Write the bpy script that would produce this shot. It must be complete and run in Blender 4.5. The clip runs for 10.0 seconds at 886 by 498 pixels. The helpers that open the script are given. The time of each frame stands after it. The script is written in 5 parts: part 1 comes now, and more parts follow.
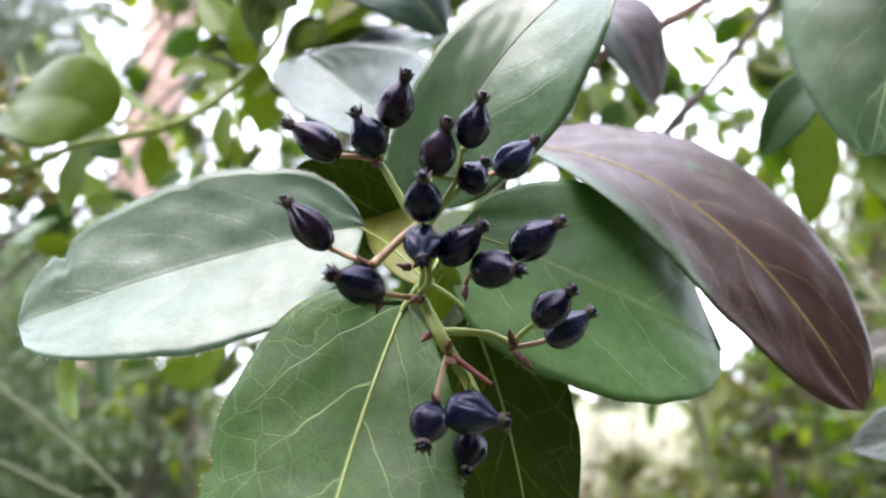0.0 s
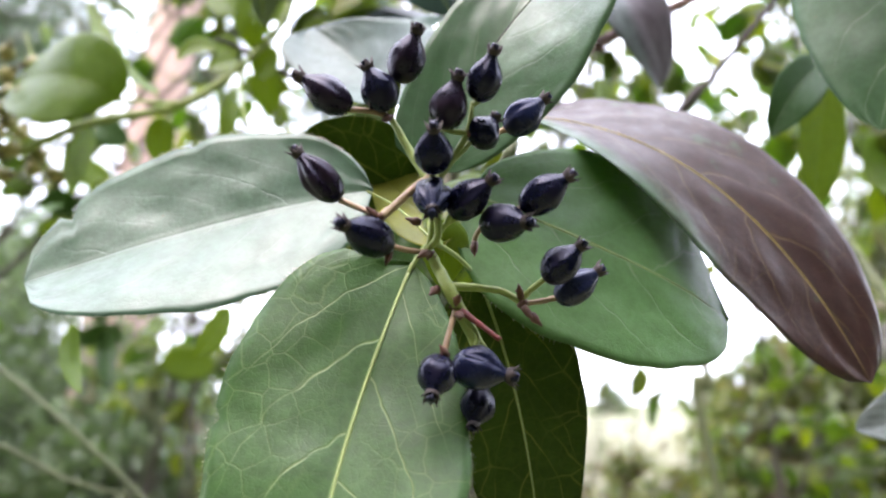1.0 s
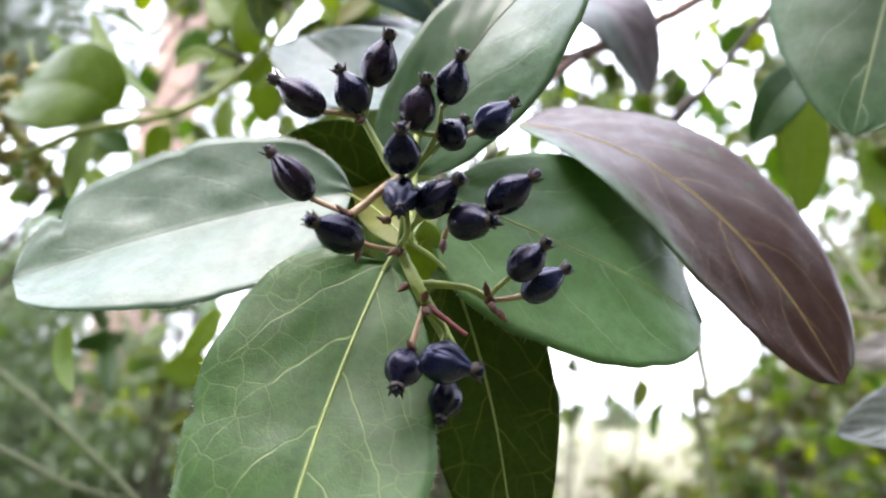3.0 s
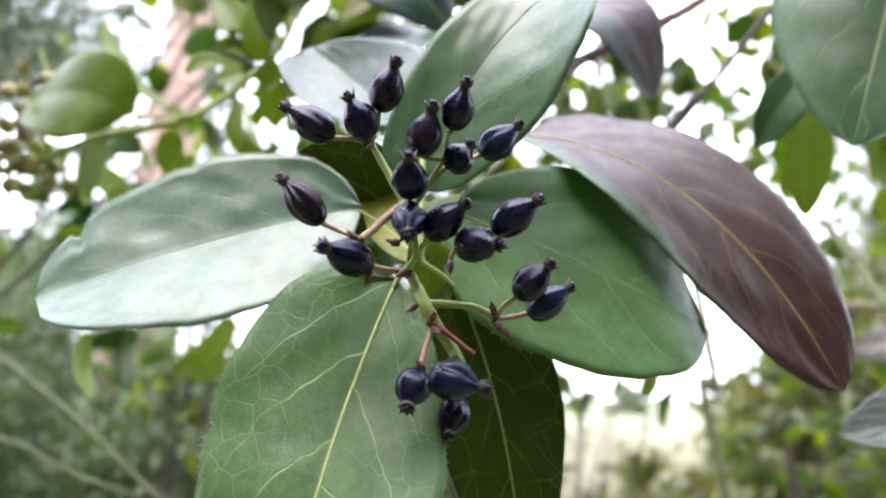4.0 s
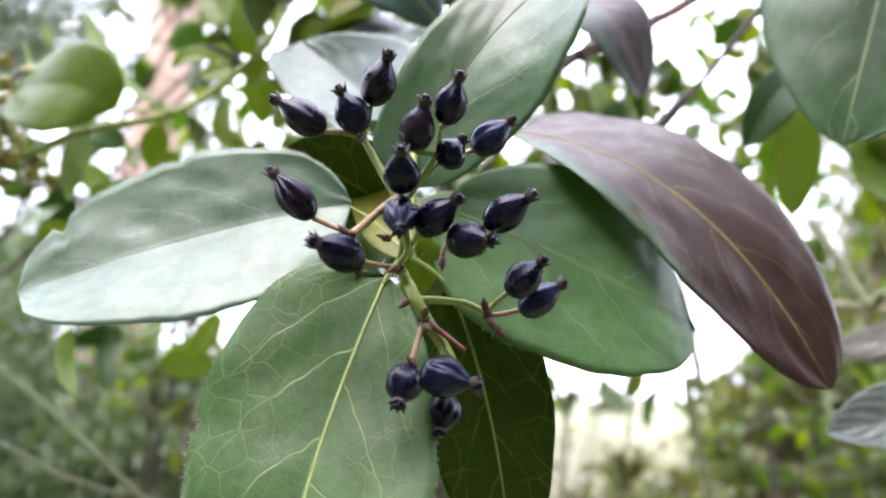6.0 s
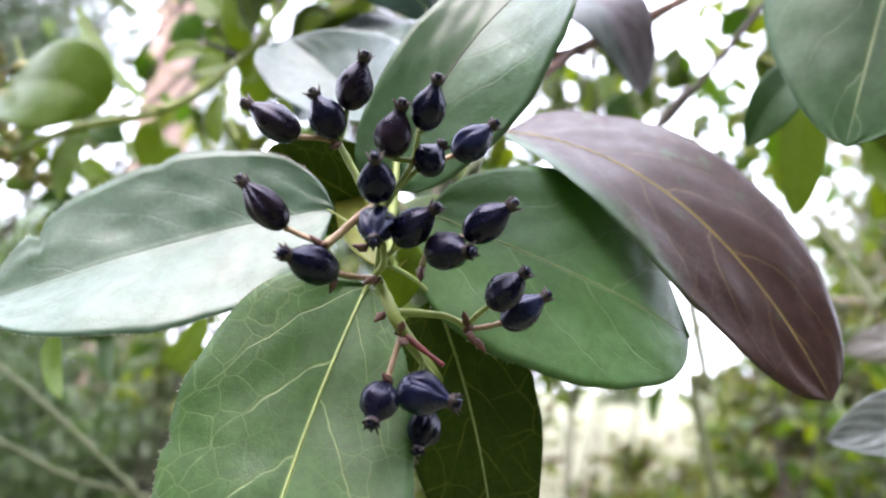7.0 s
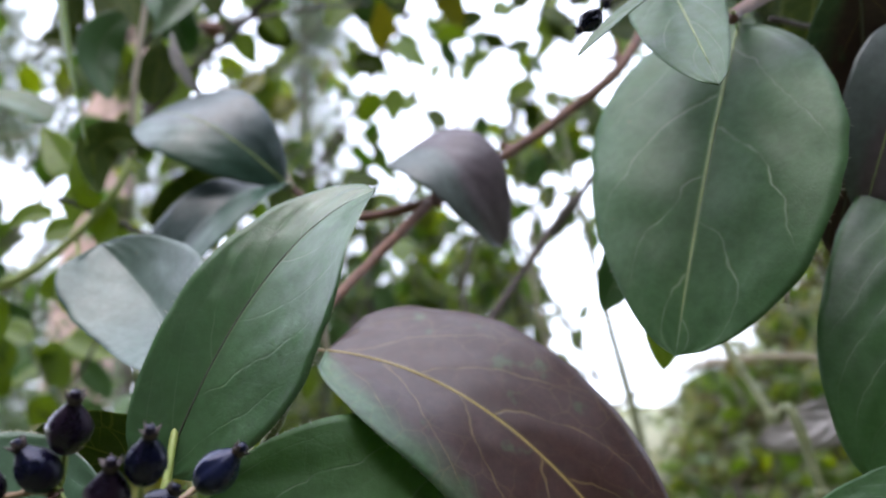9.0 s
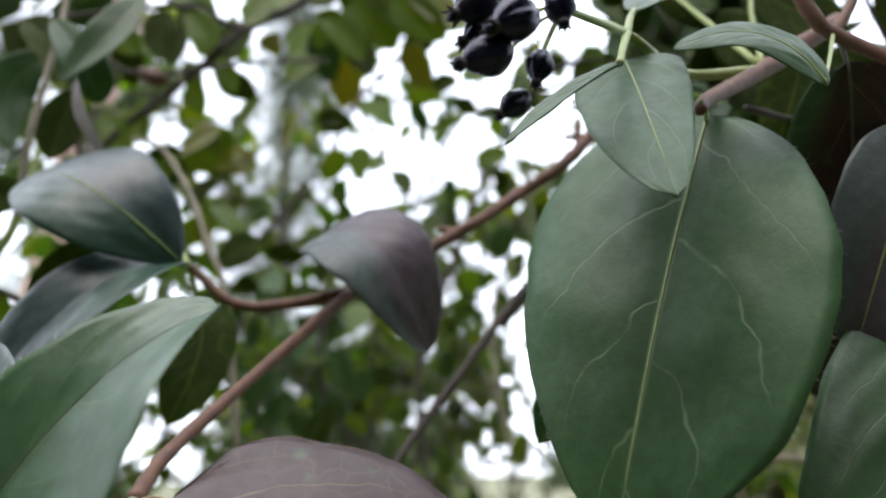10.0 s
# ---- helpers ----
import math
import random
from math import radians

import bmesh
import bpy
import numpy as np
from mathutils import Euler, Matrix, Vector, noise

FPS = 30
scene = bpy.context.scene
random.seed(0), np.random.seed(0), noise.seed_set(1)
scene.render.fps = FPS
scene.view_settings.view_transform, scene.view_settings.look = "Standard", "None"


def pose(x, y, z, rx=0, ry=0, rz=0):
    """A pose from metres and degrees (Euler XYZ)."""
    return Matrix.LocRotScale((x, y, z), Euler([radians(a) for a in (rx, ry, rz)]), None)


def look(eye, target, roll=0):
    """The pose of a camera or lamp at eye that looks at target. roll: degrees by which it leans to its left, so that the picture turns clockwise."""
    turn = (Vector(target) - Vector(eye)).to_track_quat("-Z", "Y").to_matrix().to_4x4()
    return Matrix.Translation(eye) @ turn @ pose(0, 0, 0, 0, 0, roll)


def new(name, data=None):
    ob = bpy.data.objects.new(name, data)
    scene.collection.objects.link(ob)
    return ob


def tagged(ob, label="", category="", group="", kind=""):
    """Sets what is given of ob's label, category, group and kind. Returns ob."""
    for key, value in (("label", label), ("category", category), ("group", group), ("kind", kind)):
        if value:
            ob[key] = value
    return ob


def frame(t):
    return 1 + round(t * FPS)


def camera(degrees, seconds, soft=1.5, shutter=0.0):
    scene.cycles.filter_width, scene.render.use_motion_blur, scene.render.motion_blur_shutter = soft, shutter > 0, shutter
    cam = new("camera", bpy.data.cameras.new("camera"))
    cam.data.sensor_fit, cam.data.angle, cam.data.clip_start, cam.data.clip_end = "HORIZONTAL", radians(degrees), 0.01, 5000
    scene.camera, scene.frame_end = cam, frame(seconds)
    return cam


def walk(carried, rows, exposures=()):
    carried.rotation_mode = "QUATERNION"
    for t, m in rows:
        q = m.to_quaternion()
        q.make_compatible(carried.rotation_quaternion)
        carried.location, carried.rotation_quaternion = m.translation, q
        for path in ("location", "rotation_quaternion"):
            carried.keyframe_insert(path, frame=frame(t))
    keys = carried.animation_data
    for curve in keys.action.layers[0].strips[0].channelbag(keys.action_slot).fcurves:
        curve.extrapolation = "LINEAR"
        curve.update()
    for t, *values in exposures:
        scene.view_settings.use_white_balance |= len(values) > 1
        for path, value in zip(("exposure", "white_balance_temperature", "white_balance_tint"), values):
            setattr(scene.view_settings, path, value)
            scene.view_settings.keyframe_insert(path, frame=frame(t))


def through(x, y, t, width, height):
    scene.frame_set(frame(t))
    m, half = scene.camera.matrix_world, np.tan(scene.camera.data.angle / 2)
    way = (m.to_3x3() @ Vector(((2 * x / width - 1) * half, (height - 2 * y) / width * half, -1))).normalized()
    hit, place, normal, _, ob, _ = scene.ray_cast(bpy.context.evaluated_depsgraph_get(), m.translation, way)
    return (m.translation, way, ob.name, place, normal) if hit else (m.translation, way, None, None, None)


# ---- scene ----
cam = camera(64.40, 10.0, soft=2.0)
cam.data.dof.use_dof = True
cam.data.dof.focus_distance = 0.128
cam.data.dof.aperture_fstop = 12.0
PATH = [
    (0, (0.01438, -0.00975, 1.51176), (-0.0270, 1.9487, 1.9150), 0.86),
    (0.5, (0.00826, -0.01051, 1.50959), (-0.0131, 1.9486, 1.9112), 1.54),
    (1, (0.01320, -0.00769, 1.50403), (-0.0327, 1.9495, 1.9132), 1.54),
    (1.5, (0.01242, -0.01194, 1.51037), (-0.0357, 1.9542, 1.8737), 1.31),
    (2, (0.01435, -0.01259, 1.50684), (-0.0436, 1.9511, 1.8815), 1.37),
    (2.2, (0.01551, -0.01246, 1.50659), (-0.0717, 1.9494, 1.8854), 2.07),
    (3.3, (0.02043, -0.01019, 1.50005), (-0.0425, 1.9368, 1.9529), 2.00),
    (3.5, (0.01863, -0.01360, 1.50542), (-0.0471, 1.9449, 1.9053), 1.99),
    (4, (0.02016, -0.01580, 1.50617), (-0.0713, 1.9406, 1.9113), 1.59),
    (4.5, (0.01833, -0.02276, 1.51662), (-0.0736, 1.9467, 1.8523), 0.95),
    (5, (0.02068, -0.01922, 1.51023), (-0.0863, 1.9431, 1.8815), 1.05),
    (5.5, (0.01992, -0.01568, 1.50422), (-0.0693, 1.9419, 1.9041), 1.77),
    (5.7, (0.01816, -0.01538, 1.50515), (-0.0290, 1.9426, 1.9104), 1.54),
    (6.8, (0.02368, -0.01064, 1.50638), (-0.0478, 1.9498, 1.8955), 2.33),
    (7, (0.02400, -0.00995, 1.51026), (-0.0514, 1.9525, 1.8886), 1.88),
    (7.5, (0.02954, -0.01217, 1.52107), (-0.0545, 1.9549, 1.8726), 0.51),
    (8, (0.03886, -0.00724, 1.53016), (0.0290, 1.9464, 1.9583), -1.12),
    (8.2, (0.04619, -0.00945, 1.53458), (0.0241, 1.9367, 1.9952), -2.04),
    (8.5, (0.05200, -0.00810, 1.54048), (0.0580, 1.9330, 2.0222), -2.88),
    (8.7, (0.05561, -0.00223, 1.54131), (0.0832, 1.9314, 2.0515), -2.64),
    (9, (0.05875, -0.00542, 1.55816), (0.0965, 1.9399, 2.0209), -3.78),
    (9.3, (0.06224, -0.00146, 1.56309), (0.1246, 1.9306, 2.0760), -3.00),
    (9.5, (0.06809, 0.00821, 1.56335), (0.1472, 1.9274, 2.1206), -2.10),
    (10, (0.07595, 0.02465, 1.57850), (0.1883, 1.9250, 2.1916), -1.37),
]
EXPOSURES = [(0.0, 1.48, 6650, 21), (5.5, 1.48, 6650, 21), (7.5, 1.54, 6500, 23), (8.2, 1.44, 6400, 22), (8.8, 0.87, 6350, 20), (9.4, 0.50, 6400, 17), (10.0, 0.30, 6700, 14)]
walk(cam, [(t, look(eye, target, roll)) for t, eye, target, roll in PATH], EXPOSURES)

# ---- light: a bright overcast sky, and a very soft sun behind the cloud ----
SUN_UP, SUN_TURN = radians(62), radians(215)
world = bpy.data.worlds.new("overcast_sky")
scene.world = world
world.use_nodes = True
wn = world.node_tree
wn.nodes.clear()
sky = wn.nodes.new("ShaderNodeTexSky")
sky.sky_type, sky.sun_disc, sky.sun_elevation, sky.sun_rotation = "NISHITA", False, SUN_UP, SUN_TURN
sky.air_density, sky.dust_density, sky.ozone_density = 1.0, 6.0, 1.0
cloud = wn.nodes.new("ShaderNodeMix")
cloud.data_type = "RGBA"
cloud.inputs[0].default_value = 0.72
cloud.inputs[7].default_value = (10.9, 12.1, 13.6, 1)
back = wn.nodes.new("ShaderNodeBackground")
back.inputs["Strength"].default_value = 0.26
wout = wn.nodes.new("ShaderNodeOutputWorld")
wn.links.new(sky.outputs[0], cloud.inputs[6])
wn.links.new(cloud.outputs[2], back.inputs["Color"])
wn.links.new(back.outputs[0], wout.inputs["Surface"])
sun = new("sun", bpy.data.lights.new("sun", "SUN"))
sun.data.energy, sun.data.angle, sun.data.color = 1.1, radians(60), (1.0, 0.99, 0.97)
sun.matrix_world = look((0, 0, 8), (-math.sin(SUN_TURN) * 8 * math.cos(SUN_UP), -math.cos(SUN_TURN) * 8 * math.cos(SUN_UP), 8 - 8 * math.sin(SUN_UP)))


# ---- materials ----
def new_mat(name):
    m = bpy.data.materials.new(name)
    m.use_nodes = True
    nt = m.node_tree
    nt.nodes.clear()
    return m, nt


def node(nt, kind, ins=(), operation=None, use_clamp=False, interpolation_type=None, data_type=None, feature=None):
    n = nt.nodes.new(kind)
    if operation:
        n.operation = operation
    if use_clamp:
        n.use_clamp = True
    if interpolation_type:
        n.interpolation_type = interpolation_type
    if data_type:
        n.data_type = data_type
    if feature:
        n.feature = feature
    for key, value in (ins.items() if isinstance(ins, dict) else enumerate(ins)):
        if value is None:
            continue
        if isinstance(value, bpy.types.NodeSocket):
            nt.links.new(value, n.inputs[key])
        else:
            n.inputs[key].default_value = value
    return n


def maths(nt, op, a, b=None, c=None, clamp=False):
    return node(nt, "ShaderNodeMath", (a, b, c), operation=op, use_clamp=clamp).outputs[0]


def smooth(nt, x, lo, hi, a=0.0, b=1.0):
    """a where x is below lo, b where it is above hi, smooth between."""
    return node(nt, "ShaderNodeMapRange", (x, lo, hi, a, b), interpolation_type="SMOOTHSTEP").outputs[0]


def mixed(nt, f, a, b):
    n = node(nt, "ShaderNodeMix", {0: f, 6: a, 7: b}, data_type="RGBA")
    return n.outputs[2]


def noise_tex(nt, co, scale, detail=3.0, rough=0.55):
    return node(nt, "ShaderNodeTexNoise", {"Vector": co, "Scale": scale, "Detail": detail, "Roughness": rough}).outputs[0]


def rgb(r, g, b):
    return (r, g, b, 1.0)


def leaf_mat(name, base, dark, vein, through_col, through=0.22, rough=0.34, laterals=6.0, blush=None, vein_amount=0.5, net=0.12, spots=0.12, fine=420.0, lat=0.6, gloss=1.5, latw=0.03):
    """A leathery leaf: sunken veins by the leaf's own length and width, a fine net of veinlets, blotches, specks and some light let through."""
    m, nt = new_mat(name)
    co = node(nt, "ShaderNodeTexCoord")
    ob, uv = co.outputs["Object"], co.outputs["UV"]
    sep = node(nt, "ShaderNodeSeparateXYZ", (uv,))
    u, v = sep.outputs[0], sep.outputs[1]
    sv = maths(nt, "MULTIPLY_ADD", v, 2.0, -1.0)
    a = maths(nt, "ABSOLUTE", sv)
    side = maths(nt, "GREATER_THAN", sv, 0.0)
    wob = noise_tex(nt, ob, 90.0, 2.0)
    rise = maths(nt, "MULTIPLY_ADD", a, 0.24, maths(nt, "MULTIPLY", maths(nt, "MULTIPLY", a, a), 0.22))
    ph = maths(nt, "SUBTRACT", u, rise)
    ph = maths(nt, "MULTIPLY_ADD", ph, laterals, maths(nt, "MULTIPLY", side, 0.43))
    ph = maths(nt, "MULTIPLY_ADD", wob, 0.5, ph)
    near = maths(nt, "ABSOLUTE", maths(nt, "SUBTRACT", maths(nt, "FRACT", ph), 0.5))
    lateral = smooth(nt, near, latw * 0.2, latw, 1.0, 0.0)
    lateral = maths(nt, "MULTIPLY", lateral, maths(nt, "MULTIPLY", smooth(nt, a, 0.60, 0.95, 1.0, 0.0), smooth(nt, noise_tex(nt, ob, 110.0, 2.0), 0.33, 0.55, 0.25, 1.0)))
    rib = smooth(nt, a, 0.008, 0.030, 1.0, 0.0)
    vec = node(nt, "ShaderNodeVectorMath", (node(nt, "ShaderNodeVectorMath", {0: node(nt, "ShaderNodeTexNoise", {"Vector": ob, "Scale": 160.0}).outputs[1], 3: 0.0026}, operation="SCALE").outputs[0], ob), operation="ADD").outputs[0]
    cell = node(nt, "ShaderNodeTexVoronoi", {"Vector": vec, "Scale": fine}, feature="DISTANCE_TO_EDGE").outputs[0]
    mesh_net = smooth(nt, cell, 0.01, 0.09, 1.0, 0.0)
    big = node(nt, "ShaderNodeTexVoronoi", {"Vector": vec, "Scale": fine * 0.32}, feature="DISTANCE_TO_EDGE").outputs[0]
    big_net = smooth(nt, big, 0.008, 0.035, 1.0, 0.0)
    veins = maths(nt, "MAXIMUM", maths(nt, "MULTIPLY", rib, 1.0), maths(nt, "MULTIPLY", lateral, lat))
    outer = smooth(nt, maths(nt, "MULTIPLY_ADD", noise_tex(nt, ob, 60.0, 2.0), 0.5, a), 0.35, 0.95, 0.22, 1.0)
    veins = maths(nt, "MAXIMUM", veins, maths(nt, "MULTIPLY", maths(nt, "MULTIPLY", big_net, outer), net))
    veins = maths(nt, "MAXIMUM", veins, maths(nt, "MULTIPLY", mesh_net, net * 0.15))
    blot = noise_tex(nt, ob, 70.0, 4.0)
    mott = noise_tex(nt, ob, 420.0, 5.0, 0.65)
    col = mixed(nt, smooth(nt, blot, 0.32, 0.72), base, dark)
    if blush:
        bcol, edge, turn = blush
        left = maths(nt, "MULTIPLY_ADD", u, 0.9, maths(nt, "MULTIPLY", sv, turn))
        left = smooth(nt, maths(nt, "MULTIPLY_ADD", blot, 0.6, left), edge, edge + 0.45)
        patch = smooth(nt, noise_tex(nt, ob, 130.0, 3.0), 0.62, 0.72, 1.0, 0.55)
        col = mixed(nt, maths(nt, "MULTIPLY", left, patch), col, bcol)
    col = node(nt, "ShaderNodeHueSaturation", {"Value": smooth(nt, mott, 0.3, 0.72, 0.80, 1.22), "Color": col}).outputs[0]
    col = mixed(nt, maths(nt, "MULTIPLY", veins, vein_amount), col, vein)
    scar = smooth(nt, noise_tex(nt, ob, 210.0, 3.0, 0.6), 0.735, 0.765)
    col = mixed(nt, maths(nt, "MULTIPLY", scar, spots * 5.0, clamp=True), col, rgb(0.10, 0.075, 0.04))
    speck = smooth(nt, noise_tex(nt, ob, 900.0, 2.0), 0.70, 0.76)
    speck = maths(nt, "MULTIPLY", speck, spots)
    col = mixed(nt, speck, col, rgb(0.03, 0.022, 0.012))
    grain = noise_tex(nt, ob, 2600.0, 2.0)
    height = maths(nt, "MULTIPLY_ADD", veins, -0.55, maths(nt, "MULTIPLY", grain, 0.25))
    height = maths(nt, "MULTIPLY_ADD", mesh_net, -0.05, height)
    height = maths(nt, "MULTIPLY_ADD", mott, 0.5, height)
    bump = node(nt, "ShaderNodeBump", {"Strength": 0.45, "Distance": 0.0003, "Height": height}).outputs[0]
    rgh = smooth(nt, noise_tex(nt, ob, 240.0, 4.0), 0.3, 0.7, rough - 0.05, rough + 0.09)
    body = node(nt, "ShaderNodeBsdfPrincipled", {"Base Color": col, "Roughness": rgh, "Normal": bump, "IOR": gloss}).outputs[0]
    tcol = mixed(nt, maths(nt, "MULTIPLY", veins, 0.5), through_col, vein)
    glow = node(nt, "ShaderNodeBsdfTranslucent", {"Color": tcol, "Normal": bump}).outputs[0]
    out = node(nt, "ShaderNodeMixShader", (through, body, glow)).outputs[0]
    node(nt, "ShaderNodeOutputMaterial", (out,))
    return m


def plain_mat(name, a, b, scale=200.0, rough=0.5, bump=0.3, dist=0.0004, stretch=(1, 1, 1), specks=None, through=0.0):
    """Two tones by a noise at the thing's own size, a finer grain, and relief."""
    m, nt = new_mat(name)
    co = node(nt, "ShaderNodeTexCoord").outputs["Object"]
    co = node(nt, "ShaderNodeMapping", {0: co, 3: stretch}).outputs[0]
    n1, n2 = noise_tex(nt, co, scale, 4.0), noise_tex(nt, co, scale * 6, 3.0)
    col = mixed(nt, smooth(nt, n1, 0.3, 0.7), a, b)
    if specks:
        col = mixed(nt, smooth(nt, n2, 0.6, 0.7), col, specks)
    h = maths(nt, "MULTIPLY_ADD", n2, 0.4, n1)
    bp = node(nt, "ShaderNodeBump", {"Strength": bump, "Distance": dist, "Height": h}).outputs[0]
    rg = smooth(nt, n2, 0.3, 0.7, rough - 0.08, rough + 0.1)
    out = node(nt, "ShaderNodeBsdfPrincipled", {"Base Color": col, "Roughness": rg, "Normal": bp}).outputs[0]
    if through:
        g = node(nt, "ShaderNodeBsdfTranslucent", {"Color": col}).outputs[0]
        out = node(nt, "ShaderNodeMixShader", (through, out, g)).outputs[0]
    node(nt, "ShaderNodeOutputMaterial", (out,))
    return m


def foliage_mat(name, tones, through=0.35, rough=0.42, each_object=False):
    """Small leaves, each with a tone of its own."""
    m, nt = new_mat(name)
    if each_object:
        r = node(nt, "ShaderNodeObjectInfo").outputs["Random"]
    else:
        r = node(nt, "ShaderNodeNewGeometry").outputs["Random Per Island"]
    ramp = node(nt, "ShaderNodeValToRGB", (r,))
    el = ramp.color_ramp.elements
    while len(el) < len(tones):
        el.new(0.5)
    for k, c in enumerate(tones):
        el[k].position, el[k].color = k / (len(tones) - 1), c
    co = node(nt, "ShaderNodeTexCoord").outputs["Object"]
    n1 = noise_tex(nt, co, 60.0, 3.0)
    col = mixed(nt, smooth(nt, n1, 0.35, 0.75, 0.0, 0.35), ramp.outputs[0], rgb(0.03, 0.045, 0.012))
    bp = node(nt, "ShaderNodeBump", {"Strength": 0.25, "Distance": 0.001, "Height": noise_tex(nt, co, 300.0, 2.0)}).outputs[0]
    body = node(nt, "ShaderNodeBsdfPrincipled", {"Base Color": col, "Roughness": rough, "Normal": bp}).outputs[0]
    bright = node(nt, "ShaderNodeHueSaturation", {"Saturation": 1.2, "Value": 3.2, "Color": col}).outputs[0]
    glow = node(nt, "ShaderNodeBsdfTranslucent", {"Color": bright}).outputs[0]
    node(nt, "ShaderNodeOutputMaterial", (node(nt, "ShaderNodeMixShader", (through, body, glow)).outputs[0],))
    return m


GREEN, DEEP = rgb(0.040, 0.098, 0.036), rgb(0.030, 0.074, 0.026)
VEIN = rgb(0.30, 0.38, 0.20)
M_LEAF = leaf_mat("leaf_leathery_green", GREEN, DEEP, VEIN, rgb(0.20, 0.42, 0.03), through=0.20, rough=0.38, vein_amount=0.4, net=0.06, gloss=1.45)
M_LEAF_TALL = leaf_mat("leaf_glossy_green", rgb(0.046, 0.110, 0.046), rgb(0.034, 0.086, 0.034), VEIN, rgb(0.20, 0.42, 0.03), through=0.18, rough=0.36, vein_amount=0.3, net=0.12, lat=0.6, laterals=5.0, gloss=1.68)
# Besides its gloss, the sky's bluish sheen is mixed into this base colour.
M_LEAF_SKY_TINT = leaf_mat("leaf_sky_sheen_tint", rgb(0.070, 0.115, 0.092), rgb(0.058, 0.098, 0.080), rgb(0.20, 0.27, 0.20), rgb(0.18, 0.28, 0.08), through=0.16, rough=0.40, vein_amount=0.3, net=0.06, lat=0.5, gloss=1.58)
M_LEAF_PALE = leaf_mat("leaf_smooth_blue_green", rgb(0.058, 0.120, 0.072), rgb(0.046, 0.100, 0.056), rgb(0.16, 0.24, 0.15), rgb(0.20, 0.38, 0.06), through=0.14, rough=0.40, vein_amount=0.25, net=0.06, lat=0.5, gloss=1.70)
M_LEAF_BIG = leaf_mat("leaf_large_green", rgb(0.046, 0.104, 0.044), rgb(0.034, 0.080, 0.032), rgb(0.26, 0.34, 0.18), rgb(0.20, 0.40, 0.02), through=0.20, rough=0.44, vein_amount=0.55, net=0.08, lat=0.8, laterals=3.6, gloss=1.38, latw=0.028)
M_LEAF_HANG = leaf_mat("leaf_veined_green", rgb(0.040, 0.098, 0.024), rgb(0.030, 0.076, 0.017), rgb(0.25, 0.35, 0.12), rgb(0.20, 0.40, 0.03), through=0.16, rough=0.42, vein_amount=0.6, net=0.32, lat=1.0, laterals=4.6, gloss=1.40, fine=520.0, latw=0.03)
M_LEAF_OVAL = leaf_mat("leaf_oval_green", rgb(0.070, 0.155, 0.050), rgb(0.054, 0.124, 0.036), rgb(0.24, 0.33, 0.14), rgb(0.20, 0.40, 0.04), through=0.28, rough=0.44, vein_amount=0.5, net=0.14, lat=0.85, laterals=4.2, gloss=1.42, fine=480.0, latw=0.03)
M_LEAF_FOLD = leaf_mat("leaf_light_green_folded", rgb(0.10, 0.165, 0.030), rgb(0.08, 0.135, 0.022), rgb(0.30, 0.38, 0.10), rgb(0.34, 0.46, 0.03), through=0.36, vein_amount=0.35, net=0.1, gloss=1.4)
M_LEAF_SHEEN = leaf_mat("leaf_grey_green", rgb(0.034, 0.080, 0.056), rgb(0.024, 0.060, 0.042), rgb(0.18, 0.23, 0.17), rgb(0.14, 0.20, 0.05), through=0.12, rough=0.36, vein_amount=0.35, net=0.06, lat=0.25, gloss=1.52, blush=(rgb(0.028, 0.050, 0.050), 0.4, 1.0))
M_LEAF_YOUNG = leaf_mat("leaf_light_green", rgb(0.12, 0.19, 0.034), rgb(0.09, 0.15, 0.024), rgb(0.34, 0.42, 0.10), rgb(0.40, 0.50, 0.035), through=0.46, vein_amount=0.35, net=0.1, gloss=1.4)
# Darker, duller copy of the leaf green: shade among the leaves put into colour.
M_LEAF_SHADED = leaf_mat("leaf_shade_toned_green", rgb(0.034, 0.062, 0.009), rgb(0.024, 0.045, 0.007), rgb(0.26, 0.28, 0.05), rgb(0.17, 0.25, 0.01), through=0.20, rough=0.6, vein_amount=0.6, net=0.5, lat=0.9, laterals=4.5, gloss=1.22)
M_LEAF_BROWN = leaf_mat("leaf_bronzed", rgb(0.048, 0.105, 0.045), rgb(0.035, 0.080, 0.032), rgb(0.30, 0.24, 0.08), rgb(0.12, 0.10, 0.03), through=0.10, rough=0.40, blush=(rgb(0.036, 0.016, 0.014), -0.34, -1.0), vein_amount=0.5, net=0.14, laterals=5.0, lat=0.5, gloss=1.48, latw=0.03)
M_LEAF_PURPLE = leaf_mat("leaf_purplish", rgb(0.085, 0.110, 0.105), rgb(0.070, 0.090, 0.088), rgb(0.14, 0.14, 0.12), rgb(0.18, 0.17, 0.12), through=0.24, rough=0.42, blush=(rgb(0.090, 0.070, 0.086), 0.4, -1.0), vein_amount=0.35, net=0.05, lat=0.25, gloss=1.48)
M_LEAF_GREY = leaf_mat("leaf_grey_bloom", rgb(0.20, 0.23, 0.22), rgb(0.13, 0.16, 0.15), rgb(0.10, 0.12, 0.11), rgb(0.2, 0.24, 0.14), through=0.15, rough=0.5, net=0.1, lat=0.5)
M_LEAF_DULL = leaf_mat("leaf_yellowing", rgb(0.18, 0.20, 0.025), rgb(0.12, 0.15, 0.02), rgb(0.25, 0.26, 0.06), rgb(0.50, 0.46, 0.03), through=0.4, vein_amount=0.3, net=0.1)
